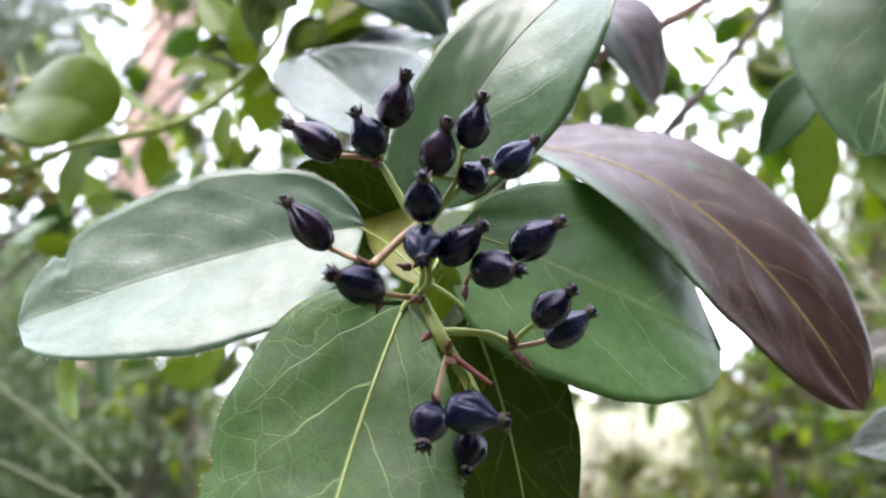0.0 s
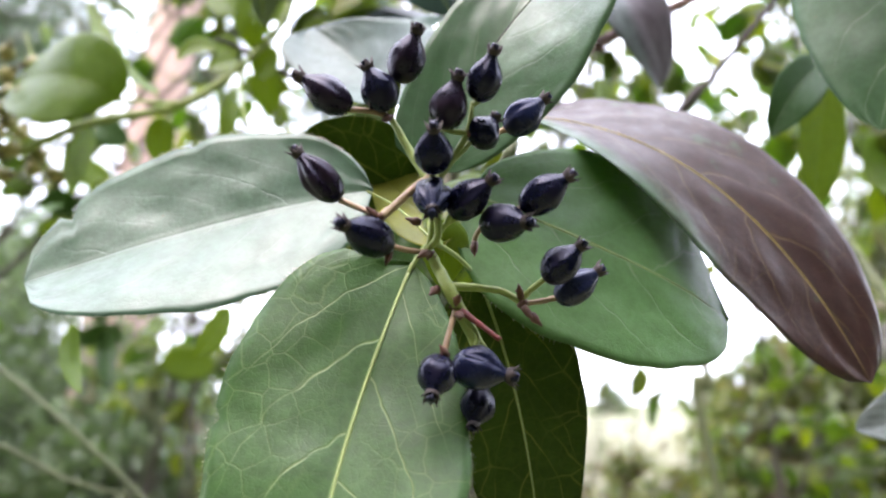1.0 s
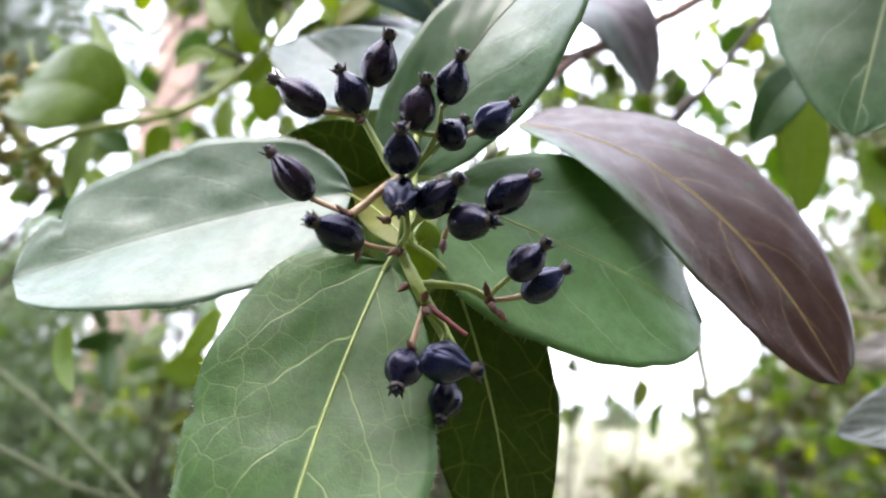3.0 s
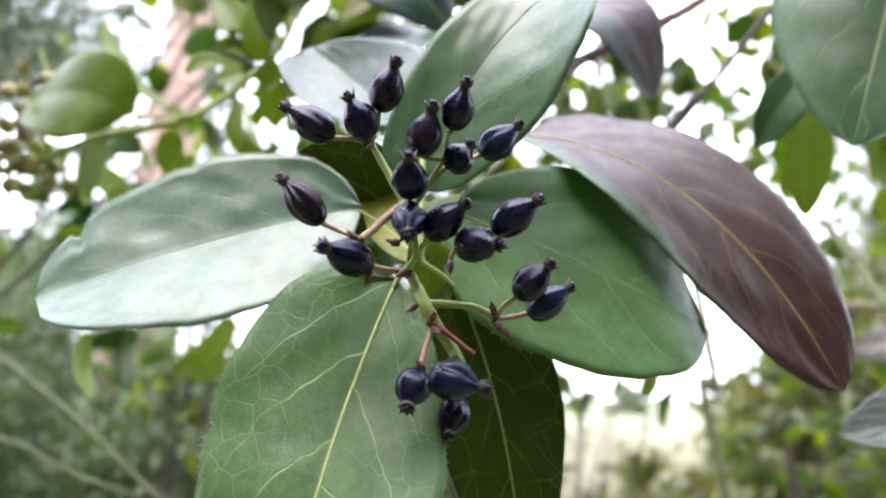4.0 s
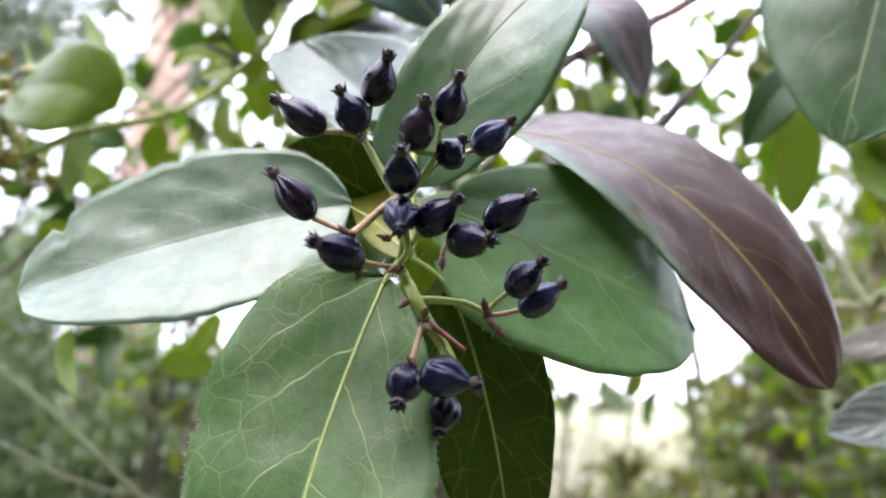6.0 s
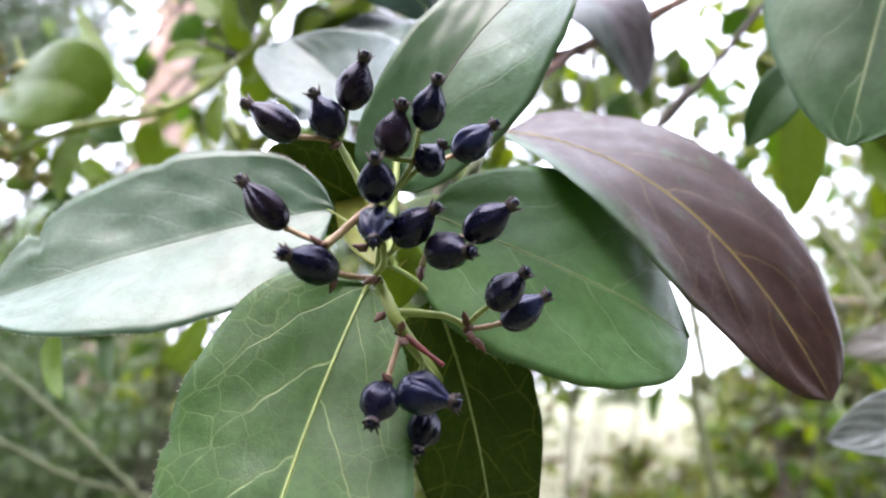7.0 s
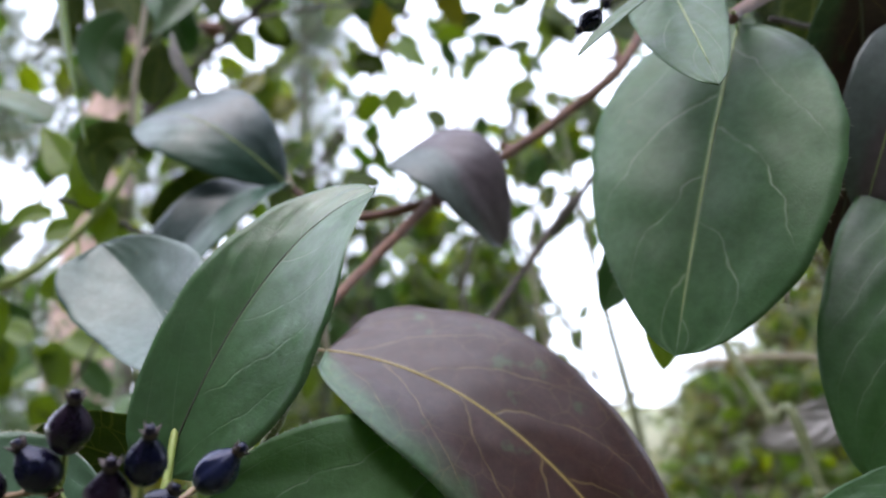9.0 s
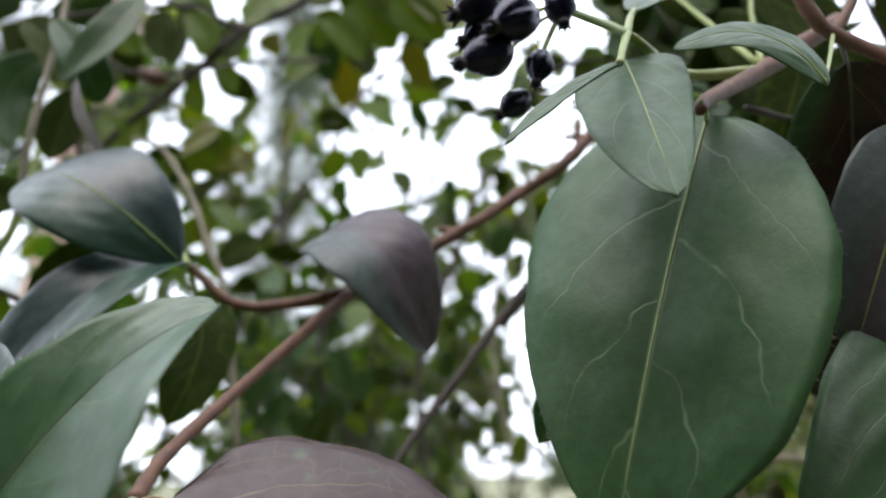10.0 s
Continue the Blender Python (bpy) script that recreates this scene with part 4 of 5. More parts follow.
pair = thing("leaf_pair_twig", (0.1302, 0.2050, 1.6151), "thin twig with a pair of green leaves", "twig")
tube("stem", [(0.1750, 0.2200, 1.6561), (0.1444, 0.2100, 1.6282), (0.1297, 0.2050, 1.6132)], [.0009, .0008, .0007], M_STEM, pair, sides=8)
leaf(pair, (0.1301, 0.2050, 1.6136), (0.1174, 0.2000, 1.6009), (0.1085, 0.2000, 1.5852), (0.0, -1.0, 0.3), .0082, .0075, M_LEAF, None, "green leaf with a blue-grey half", fold=(4, 30), nu=26, nv=7, seed=91)
leaf(pair, (0.1365, 0.2150, 1.6120), (0.1315, 0.2150, 1.5898), (0.1288, 0.2150, 1.5674), (0.2, -1.0, -0.1), .0095, .0085, M_LEAF_YOUNG, None, "bright green leaf lit from behind", fold=(5, 8), nu=26, nv=7, seed=92)

upper = thing("berry_cluster", (0.1006, 0.1250, 1.6555), "hanging cluster of black berries on a green stalk", "berry cluster")
K = (0.1025, 0.1208, 1.6507)
tube("stem", [TOP, K, (0.0967, 0.1187, 1.6528), (0.0887, 0.1185, 1.6569)], [0.0008, 0.0006, 0.0005, 0.0004], M_STEM, upper, sides=8)
for k, (p, q, w) in enumerate([((0.0921, 0.1138, 1.6384), (0.0832, 0.1117, 1.6339), .0052), ((0.0956, 0.1128, 1.6437), (0.0877, 0.1087, 1.6380), .0055), ((0.1003, 0.1168, 1.6504), (0.1006, 0.1149, 1.6429), .0042), ((0.0974, 0.1169, 1.6399), (0.0957, 0.1160, 1.6332), .0036),
                               ((0.0950, 0.1179, 1.6331), (0.0897, 0.1169, 1.6285), .0035), ((0.0909, 0.1166, 1.6506), (0.0830, 0.1146, 1.6440), .0054), ((0.0916, 0.1197, 1.6470), (0.0847, 0.1186, 1.6421), .0052)]):
    berry(upper, p, q, w, M_BERRY, 71 + k, 0.9, "wrinkled black berry", neck=0.2)
    tube("pedicel", [K, (np.array(K) + np.array(p)) / 2 + np.array([0, 0, .001]), p], [0.0003, 0.00026, 0.0003], M_STEM, upper, n=8, sides=7)

# ---- the pale green twig with young leaves ----
twig = thing("green_twig", (-0.1031, 0.2650, 1.6206), "pale green twig with light green leaves", "twig")
J = (-0.1031, 0.2650, 1.6206)
tube("stem", [(-0.2445, 0.2750, 1.5896), (-0.1788, 0.2720, 1.5995), (-0.1449, 0.2680, 1.6118), J, (-0.0762, 0.2680, 1.6447), (-0.0635, 0.2700, 1.6675), (-0.0610, 0.2750, 1.7088)], [0.0022, 0.0019, 0.0017, 0.0016, 0.0016, 0.0014, 0.0011], M_STEM, twig, "pale green young bark", sides=9, n=50)
tube("stem", [(-0.0619, 0.2680, 1.6701), (-0.0589, 0.2620, 1.6976), (-0.0554, 0.2620, 1.7386), (-0.0545, 0.2700, 1.8132)], [0.0013, 0.0012, 0.0011, 0.0009], M_BARK_PALE, twig, "straight pale upright shoot", sides=8, n=30)
tube("stem", [(-0.0987, 0.2820, 1.6593), (-0.0894, 0.2820, 1.6556), (-0.0713, 0.2850, 1.6465), (-0.0482, 0.2900, 1.6370)], [0.0009, 0.0012, 0.0011, 0.0009], M_BARK_DARK, twig, "short dark dead twig", sides=8)
tube("stem", [(-0.0816, 0.2680, 1.6367), (-0.0770, 0.2620, 1.6176), (-0.0704, 0.2580, 1.6039)], [0.0009, 0.0008, 0.0006], M_STEM, twig, sides=7)
TWIG_LEAVES = [  # base, mid, tip, facing, half width, material
    ((-0.1125, 0.2620, 1.6229), (-0.1355, 0.2680, 1.6419), (-0.1549, 0.2750, 1.6725), (0.8, -0.6, 0.3), .0055, M_LEAF_YOUNG, "pale narrow leaf"),
    ((-0.1421, 0.2700, 1.6108), (-0.1433, 0.2620, 1.5958), (-0.1407, 0.2580, 1.5778), (0.8, -0.7, 0.1), .0050, M_LEAF_YOUNG, "light green hanging leaf"),
    ((-0.1120, 0.2700, 1.6161), (-0.1134, 0.2700, 1.6071), (-0.1135, 0.2720, 1.5952), (0.2, -1.0, -0.1), .0060, M_LEAF_YOUNG, "light green leaf below the twig"),
    ((-0.0834, 0.2680, 1.6302), (-0.0837, 0.2660, 1.6165), (-0.0809, 0.2660, 1.6053), (-0.5, -1.0, 0.1), .0055, M_LEAF_YOUNG, "green hanging leaf"),
    ((-0.0741, 0.2680, 1.6487), (-0.0772, 0.2620, 1.6612), (-0.0755, 0.2620, 1.6827), (-0.5, -1.0, 0.2), .0085, M_LEAF_YOUNG, "green upright leaf with pale margin"),
    ((-0.0894, 0.2750, 1.6657), (-0.0927, 0.2750, 1.6725), (-0.1056, 0.2800, 1.6910), (0, -1.0, 0.3), .0080, M_LEAF_YOUNG, "light green leaf"),
    ((-0.0792, 0.2850, 1.6477), (-0.0751, 0.2870, 1.6390), (-0.0747, 0.2900, 1.6252), (0, -1.0, -0.2), .0075, M_LEAF_YOUNG, "yellow-green leaf"),
    ((-0.1039, 0.3000, 1.6705), (-0.1004, 0.3000, 1.6632), (-0.1007, 0.3000, 1.6529), (0, -1.0, 0.1), .0060, M_LEAF_YOUNG, "small yellow-green leaf"),
    ((-0.0536, 0.2620, 1.6729), (-0.0694, 0.2580, 1.6718), (-0.0690, 0.2580, 1.6510), (0.6, -0.8, -0.1), .0085, M_LEAF_SHADED, "dark green leaf by the upright shoot"),
    ((-0.0759, 0.3000, 1.7554), (-0.0922, 0.3000, 1.7410), (-0.0863, 0.3000, 1.7120), (0.4, -1.0, 0.0), .0105, M_LEAF, "grey-green leaf"),
    ((-0.0570, 0.2600, 1.7480), (-0.0428, 0.2620, 1.7277), (-0.0396, 0.2680, 1.7154), (0.2, -1.0, 0.4), .0085, M_LEAF, "green leaf, sheen on one half"),
    ((-0.0265, 0.2620, 1.7602), (-0.0359, 0.2580, 1.7373), (-0.0504, 0.2580, 1.7182), (0.3, -0.8, 0.7), .0085, M_LEAF, "grey-green leaf with a bright half"),
    ((-0.1460, 0.3000, 1.7196), (-0.1247, 0.3000, 1.7119), (-0.1141, 0.3000, 1.7017), (0, -.8, .7), .0085, M_LEAF, "pale sheened leaf"),
    ((-0.0676, 0.2150, 1.7299), (-0.0592, 0.2120, 1.6885), (-0.0545, 0.2180, 1.6547), (-0.9, -0.5, 0.1), .0060, M_LEAF_YOUNG, "long narrow pale leaf hanging edge-on"),
    ((-0.0862, 0.2900, 1.7685), (-0.0744, 0.2900, 1.7579), (-0.0674, 0.2900, 1.7394), (0.3, -1, 0), .009, M_LEAF_SHADED, "dark leaf in shade"),
    ((-0.0512, 0.2700, 1.7228), (-0.0531, 0.2700, 1.7063), (-0.0554, 0.2700, 1.6938), (0.3, -1, 0.1), .008, M_LEAF_SHADED, "dark green leaf"),
    ((-0.0399, 0.2500, 1.7159), (-0.0352, 0.2500, 1.7006), (-0.0260, 0.2500, 1.6860), (-0.8, -.6, 0.1), .004, M_LEAF_DRY, "withered grey leaf"),
    ((-0.0929, 0.2700, 1.6471), (-0.1025, 0.2700, 1.6487), (-0.1101, 0.2700, 1.6427), (0, -1, .3), .005, M_LEAF_YOUNG, "small light green leaf"),
    ((-0.0968, 0.2700, 1.6395), (-0.0893, 0.2700, 1.6416), (-0.0839, 0.2700, 1.6437), (0, -1, .3), .006, M_LEAF_YOUNG, "small green leaf"),
    ((-0.1062, 0.2100, 1.5232), (-0.1053, 0.2080, 1.5117), (-0.0995, 0.2060, 1.5019), (0.75, -0.7, 0.1), .0032, M_LEAF_FOLD, "translucent yellow-green hanging leaf"),
    ((-0.0554, 0.2000, 1.5282), (-0.0584, 0.1980, 1.5195), (-0.0632, 0.1970, 1.5124), (0.3, -1.0, 0.1), .0034, M_LEAF_YOUNG, "bright yellow-green leaf tip"),
    ((-0.0744, 0.2700, 1.6341), (-0.0716, 0.2700, 1.6409), (-0.0711, 0.2700, 1.6503), (0, -1, .3), .006, M_LEAF_YOUNG, "small green leaf"),
]
for k, (a, b, c, f, w, mt, lb) in enumerate(TWIG_LEAVES):
    leaf(twig, a, b, c, f, w, w, mt, None, lb, fold=(10, 10), wave=0.01, nu=26, nv=7, seed=41 + k)
leaf(twig, (-0.1238, 0.2511, 1.6147), (-0.1435, 0.2479, 1.6240), (-0.1833, 0.2711, 1.6283), (0.07, -1.0, 0.16), 0.0227, 0.0205, M_LEAF_FOLD, None, "translucent light green leaf folded along its midrib", petiole=J, wave=0.004, seed=40,
     fold=(3, 14), curl=(-0.06, -0.06), shape=(0.64, 0.61, 0.67, 0.90), twist=17)

fruits = thing("unripe_fruit_cluster", (-0.1795, 0.2720, 1.6225), "cluster of yellow-green unripe fruits with brown tips", "fruit cluster")
tube("stem", [(-0.2390, 0.2800, 1.6031), (-0.1992, 0.2750, 1.6049), (-0.1778, 0.2720, 1.6107), (-0.1742, 0.2720, 1.6386), (-0.1791, 0.2720, 1.6548)], [0.0011, 0.001, 0.0009, 0.0007, 0.0005], M_STEM, fruits, sides=8)
rng = np.random.default_rng(8)
for k in range(24):
    c = np.array((-0.1787, 0.2720, 1.6172)) + np.array([0.012 * rng.normal() * 0.7, 0.006 * rng.normal(), rng.uniform(-0.032, 0.030)])
    d = unit((rng.normal(), -0.6 * rng.random(), rng.normal() * 0.7)) * 0.0098
    berry(fruits, c, c + d, 0.0058, M_UNRIPE, 101 + k, 0.5, "", neck=0.3)
    tube("pedicel", [np.array((-0.1789, 0.2730, 1.6176)) * 0.4 + c * 0.6 + np.array([0, 0, -.002]), c], [0.0004, 0.0004], M_STEM, fruits, n=5, sides=6)

dry = thing("dry_leaf", (0.2543, 0.3700, 1.5451), "crumpled dry grey leaf caught on a stem", "dead leaf")
leaf(dry, (0.2960, 0.3750, 1.5607), (0.2572, 0.3650, 1.5437), (0.2241, 0.3750, 1.5349), (-0.1, -1.0, 0.3), 0.0125, 0.0115, M_LEAF_DRY, None, "crumpled dry grey blade", fold=(15, 10), wave=0.035, quilt=0.0035, laterals=5.0, curl=(-0.5, 0.2), twist=30, seed=61)
tube("petiole", [(0.2960, 0.3750, 1.5607), (0.3138, 0.3800, 1.5721)], [0.0006, 0.0007], M_BARK_PALE, dry, n=6, sides=7)

# ---- bare and leafy stems between the sprigs and the thicket ----
STEMS = [  # name, label, points, radii, material
    ("thin_branch", "thin dark branch crossing against the sky", [(0.2142, 0.3300, 1.7620), (0.1662, 0.3250, 1.6997), (0.1190, 0.3200, 1.6404), (0.1267, 0.3100, 1.6530), (0.0820, 0.3000, 1.5957), (0.0571, 0.2900, 1.5614), (0.0319, 0.2800, 1.5189)], [.0021, .0019, .0018, .0018, .0017, .0016, .0015], M_BARK_DARK),
    ("upright_stem", "slender straight grey-green stem", [(0.1845, 0.6000, 1.8384), (0.1978, 0.6000, 1.7185), (0.2109, 0.6000, 1.6178), (0.2254, 0.6000, 1.5240), (0.2493, 0.6200, 1.3689), (.62, .80, .0)], [.0022, .003, .0036, .004, .0045, .006], M_BARK_GREEN),
    ("arching_stem", "arching pale brown stem", [(0.1971, 0.6200, 1.5500), (0.2477, 0.6000, 1.5758), (0.3038, 0.5800, 1.5888), (0.3879, 0.5800, 1.5831), (0.5079, 0.6000, 1.5629)], [.002, .0026, .003, .0034, .004], M_BARK_PALE),
    ("green_shoot", "stout green stem slanting down", [(0.1822, 0.3100, 1.5907), (0.1890, 0.3000, 1.5701), (0.1944, 0.2900, 1.5491), (0.2038, 0.2800, 1.5196), (.24, .30, 1.2), (.26, .40, .0)], [.0016, .0018, .002, .0022, .003, .004], M_BARK_GREEN),
    ("pale_twig", "thin pale twig curving down", [(0.1690, 0.1650, 1.6187), (0.1589, 0.1650, 1.6025), (0.1492, 0.1650, 1.5910), (0.1450, 0.1650, 1.5798)], [.0008, .0008, .0009, .0005], M_BARK_PALE),
    ("pale_shoot", "pale bare shoot arching over", [(-0.0485, 0.3249, 1.7300), (-0.0353, 0.3252, 1.7253), (-0.0193, 0.3209, 1.7015), (-0.0073, 0.3165, 1.6735), (0.0013, 0.3170, 1.6511), (0.0076, 0.3281, 1.5897)], [.0009, .0011, .0012, .0013, .0013, .0015], M_BARK_PALE),
    ("grassy_stem", "long pale green stem", [(-0.3102, 0.4200, 1.5398), (-0.2555, 0.4100, 1.5118), (-0.2035, 0.4000, 1.4796), (-0.1536, 0.4000, 1.4384), (-0.0978, 0.4100, 1.3779)], [.0013, .0014, .0014, .0015, .0016], M_GRASS_STEM),
    ("grassy_stem", "long pale green stem", [(-0.3219, 0.4000, 1.4781), (-0.2543, 0.4000, 1.4730), (-0.2072, 0.4000, 1.4547), (-0.1723, 0.4000, 1.4458), (-0.1009, 0.4100, 1.4322)], [.0011, .0013, .0012, .0012, .0012], M_GRASS_STEM),
    ("dark_branch", "dark forked branch overhead", [(-0.1489, 0.4922, 1.7943), (-0.1112, 0.4725, 1.8187), (-0.0707, 0.4529, 1.8393), (-0.0346, 0.4430, 1.8688), (0.0068, 0.4532, 1.9047), (0.0450, 0.4729, 1.9670)], [.0022, .0024, .0026, .003, .003, .0032], M_BARK_DARK),
    ("dark_branch", "thin dark branch overhead", [(-0.0348, 0.4430, 1.8723), (-0.0686, 0.4322, 1.8820), (-0.1158, 0.4315, 1.8771), (-0.1706, 0.4405, 1.8740)], [.0024, .002, .0016, .0012], M_BARK_DARK),
    ("brown_twig", "thin brown twig with a withered bud", [(-0.0983, 0.3928, 1.8135), (-0.0750, 0.3933, 1.8058), (-0.0478, 0.3937, 1.8090), (-0.0168, 0.4140, 1.8280), (0.0259, 0.4543, 1.8554)], [.0012, .0013, .0013, .0012, .001], M_BARK_DARK),
    ("thin_twig", "thin straight grey-green twig", [(-0.1697, 0.5407, 1.8664), (-0.1112, 0.5419, 1.8541), (-0.0513, 0.5727, 1.8730), (0.0189, 0.5939, 1.8803)], [.0012, .0012, .0011, .0009], M_BARK_GREEN),
    ("woody_stem", "brown stem of the shrub against the sky", [(-0.1223, 0.7926, 1.8019), (-0.0568, 0.7926, 1.8761), (-0.0069, 0.7923, 1.9554), (0.0258, 0.7918, 2.0240), (0.0781, 0.7918, 2.0845), (0.1668, 0.8110, 2.2353)], [.0028, .003, .0032, .0036, .0034, .003], M_BARK_DARK),
    ("woody_stem", "brown stem of the shrub against the sky", [(-0.0288, 0.7697, 2.0966), (0.0171, 0.7718, 2.0122), (0.0608, 0.7741, 1.9177), (0.1053, 0.7762, 1.8352), (0.1597, 0.7786, 1.7440), (0.2410, 0.8024, 1.5883)], [.0022, .0026, .0028, .003, .0032, .004], M_BARK_GREEN),
    ("woody_stem", "slender dark stem of the shrub", [(-0.0033, 0.7472, 1.6468), (-0.0082, 0.7459, 1.7209), (0.0309, 0.7555, 1.7900), (0.0800, 0.7554, 1.8547), (0.1342, 0.7747, 1.9619), (0.2123, 0.7937, 2.1166)], [.0028, .0026, .0024, .0022, .002, .0016], M_BARK_DARK),
    ("woody_stem", "slender dark stem of the shrub", [(0.0981, 0.7004, 1.5507), (0.0904, 0.6982, 1.6829), (0.1258, 0.7173, 1.7842), (0.1652, 0.7163, 1.8916), (0.1964, 0.7158, 1.9597), (0.2310, 0.7445, 2.0826)], [.003, .0026, .0024, .0022, .002, .0016], M_BARK_DARK),
    ("woody_stem", "green stem crossing the sky gap", [(0.0126, 0.8455, 1.7741), (0.0660, 0.8474, 1.7131), (0.1572, 0.8498, 1.6598), (0.2577, 0.8528, 1.5827)], [.0016, .002, .0022, .0024], M_BARK_GREEN),
    ("woody_stem", "pale bare stem of the shrub", [(0.1856, 0.7020, 1.5485), (0.1686, 0.7005, 1.6290), (0.1635, 0.7192, 1.7078), (0.1766, 0.7482, 1.7866)], [.002, .0018, .0016, .0012], M_BARK_PALE),
]
over = thing("overhanging_shrub", (-0.95, 1.9, 0.0), "old shrub with dark bare branches reaching overhead", "shrub")
tube("stem", [(-0.95, 1.9, 0.0), (-0.70, 1.7, 1.3), (-0.30, 0.95, 1.90), (-0.20, 0.62, 1.84), (-0.1489, 0.4922, 1.7943)], [.014, .009, .005, .0034, .0026], M_BARK_DARK, over, n=34, sides=9)
for name, label, pts, radii, mt in STEMS:
    above = name in ("dark_branch", "brown_twig", "thin_twig")
    ob = tube({"dark_branch": "branch", "brown_twig": "twig", "thin_twig": "twig"}[name] if above else name, pts, radii, mt, over if above else None, "", n=8 * len(pts), sides=8, rough=0.09, seed=len(pts))
    if name == "green_shoot":
        for q, r in ((1, .0024), (2, .0026), (3, .0029)):
            c = np.array(pts[q])
            d = unit(np.array(pts[q + 1]) - c) * 0.0025
            tube("leaf_scar", [c - d, c, c + d], [r * 0.8, r, r * 0.8], M_BARK_GREEN, ob, "swollen leaf scar on the shoot", n=7, sides=9, rough=0.1, seed=q)
    if name == "grassy_stem":
        tube("lower_stalk", [pts[-1], (pts[-1][0] + 0.02, pts[-1][1] + 0.02, 0.0)], [.0024, .004], mt, ob, n=8, sides=8)
    tagged(ob, label, "" if above else ("stem" if "stem" in name or "shoot" in name else "twig"))
tube("twig", [(-0.0983, 0.3928, 1.8135), (-0.1350, 0.4323, 1.8017), (-0.1489, 0.4922, 1.7943)], [.0012, .0014, .002], M_BARK_DARK, over, n=14, sides=7)
tube("twig", [(-0.1697, 0.5407, 1.8664), (-0.1618, 0.5214, 1.8313), (-0.1489, 0.4922, 1.7943)], [.0012, .0014, .002], M_BARK_DARK, over, n=14, sides=7)
tube("bud", [(-0.0775, 0.3912, 1.8071), (-0.0718, 0.3914, 1.8046), (-0.0659, 0.3915, 1.8025), (-0.0607, 0.3916, 1.8019)], [.0015, .0044, .0046, .0012], M_BRACT, over, "withered brown bud", n=10, sides=9, rough=0.15)
OVER_LEAVES = [  # base, mid, tip, half width, material
    ((0.0151, 0.4535, 1.8956), (0.0353, 0.4542, 1.8775), (0.0475, 0.4547, 1.8550), .012, M_LEAF_YOUNG), ((0.0307, 0.4536, 1.9102), (0.0551, 0.4544, 1.8873), (0.0711, 0.4550, 1.8646), .014, M_LEAF_YOUNG),
    ((0.0474, 0.4438, 1.9125), (0.0793, 0.4447, 1.8900), (0.1067, 0.4456, 1.8678), .018, M_LEAF_YOUNG), ((0.0795, 0.4443, 1.9183), (0.0993, 0.4450, 1.8952), (0.1169, 0.4456, 1.8795), .016, M_LEAF_DULL),
    ((0.0068, 0.4532, 1.9047), (0.0207, 0.4534, 1.9099), (0.0468, 0.4537, 1.9204), .014, M_LEAF_SHADED), ((-0.0196, 0.4532, 1.8761), (-0.0162, 0.4534, 1.8694), (-0.0111, 0.4536, 1.8582), .008, M_LEAF_DULL),
    ((-0.0704, 0.4529, 1.8350), (-0.0641, 0.4532, 1.8265), (-0.0574, 0.4535, 1.8118), .009, M_LEAF_YOUNG), ((-0.0529, 0.4530, 1.8528), (-0.0447, 0.4532, 1.8442), (-0.0380, 0.4536, 1.8278), .008, M_LEAF_YOUNG),
    ((-0.1103, 0.4723, 1.8284), (-0.1109, 0.4725, 1.8153), (-0.1143, 0.4728, 1.7939), .010, M_LEAF_YOUNG), ((-0.0831, 0.4419, 1.8854), (-0.0871, 0.4421, 1.8674), (-0.0814, 0.4426, 1.8458), .012, M_LEAF_SHADED),
    ((-0.1158, 0.4315, 1.8771), (-0.1085, 0.4319, 1.8599), (-0.0944, 0.4323, 1.8454), .012, M_LEAF_YOUNG), ((-0.1706, 0.4405, 1.8740), (-0.1551, 0.4411, 1.8527), (-0.1499, 0.4416, 1.8275), .013, M_LEAF_SHADED),
    ((-0.0911, 0.5721, 1.8655), (-0.0786, 0.5725, 1.8551), (-0.0663, 0.5728, 1.8473), .011, M_LEAF_YOUNG), ((-0.1603, 0.5310, 1.8560), (-0.1447, 0.5317, 1.8318), (-0.1484, 0.5320, 1.8079), .012, M_LEAF_YOUNG),
    ((-0.0332, 0.4429, 1.8778), (-0.0242, 0.4429, 1.8871), (-0.0155, 0.4428, 1.9058), .012, M_LEAF_YOUNG), ((-0.0683, 0.4323, 1.8784), (-0.0559, 0.4328, 1.8614), (-0.0582, 0.4330, 1.8442), .011, M_LEAF_YOUNG)]
for k, (p, q, t, w, mt) in enumerate(OVER_LEAVES):
    leaf(over, p, q, t, (0.15 * math.sin(3 * k), -1.0, -0.1 + 0.3 * math.sin(5 * k)), w, w, mt, None, "", fold=(8, 8), wave=0.01, nu=20, nv=6, seed=140 + k)


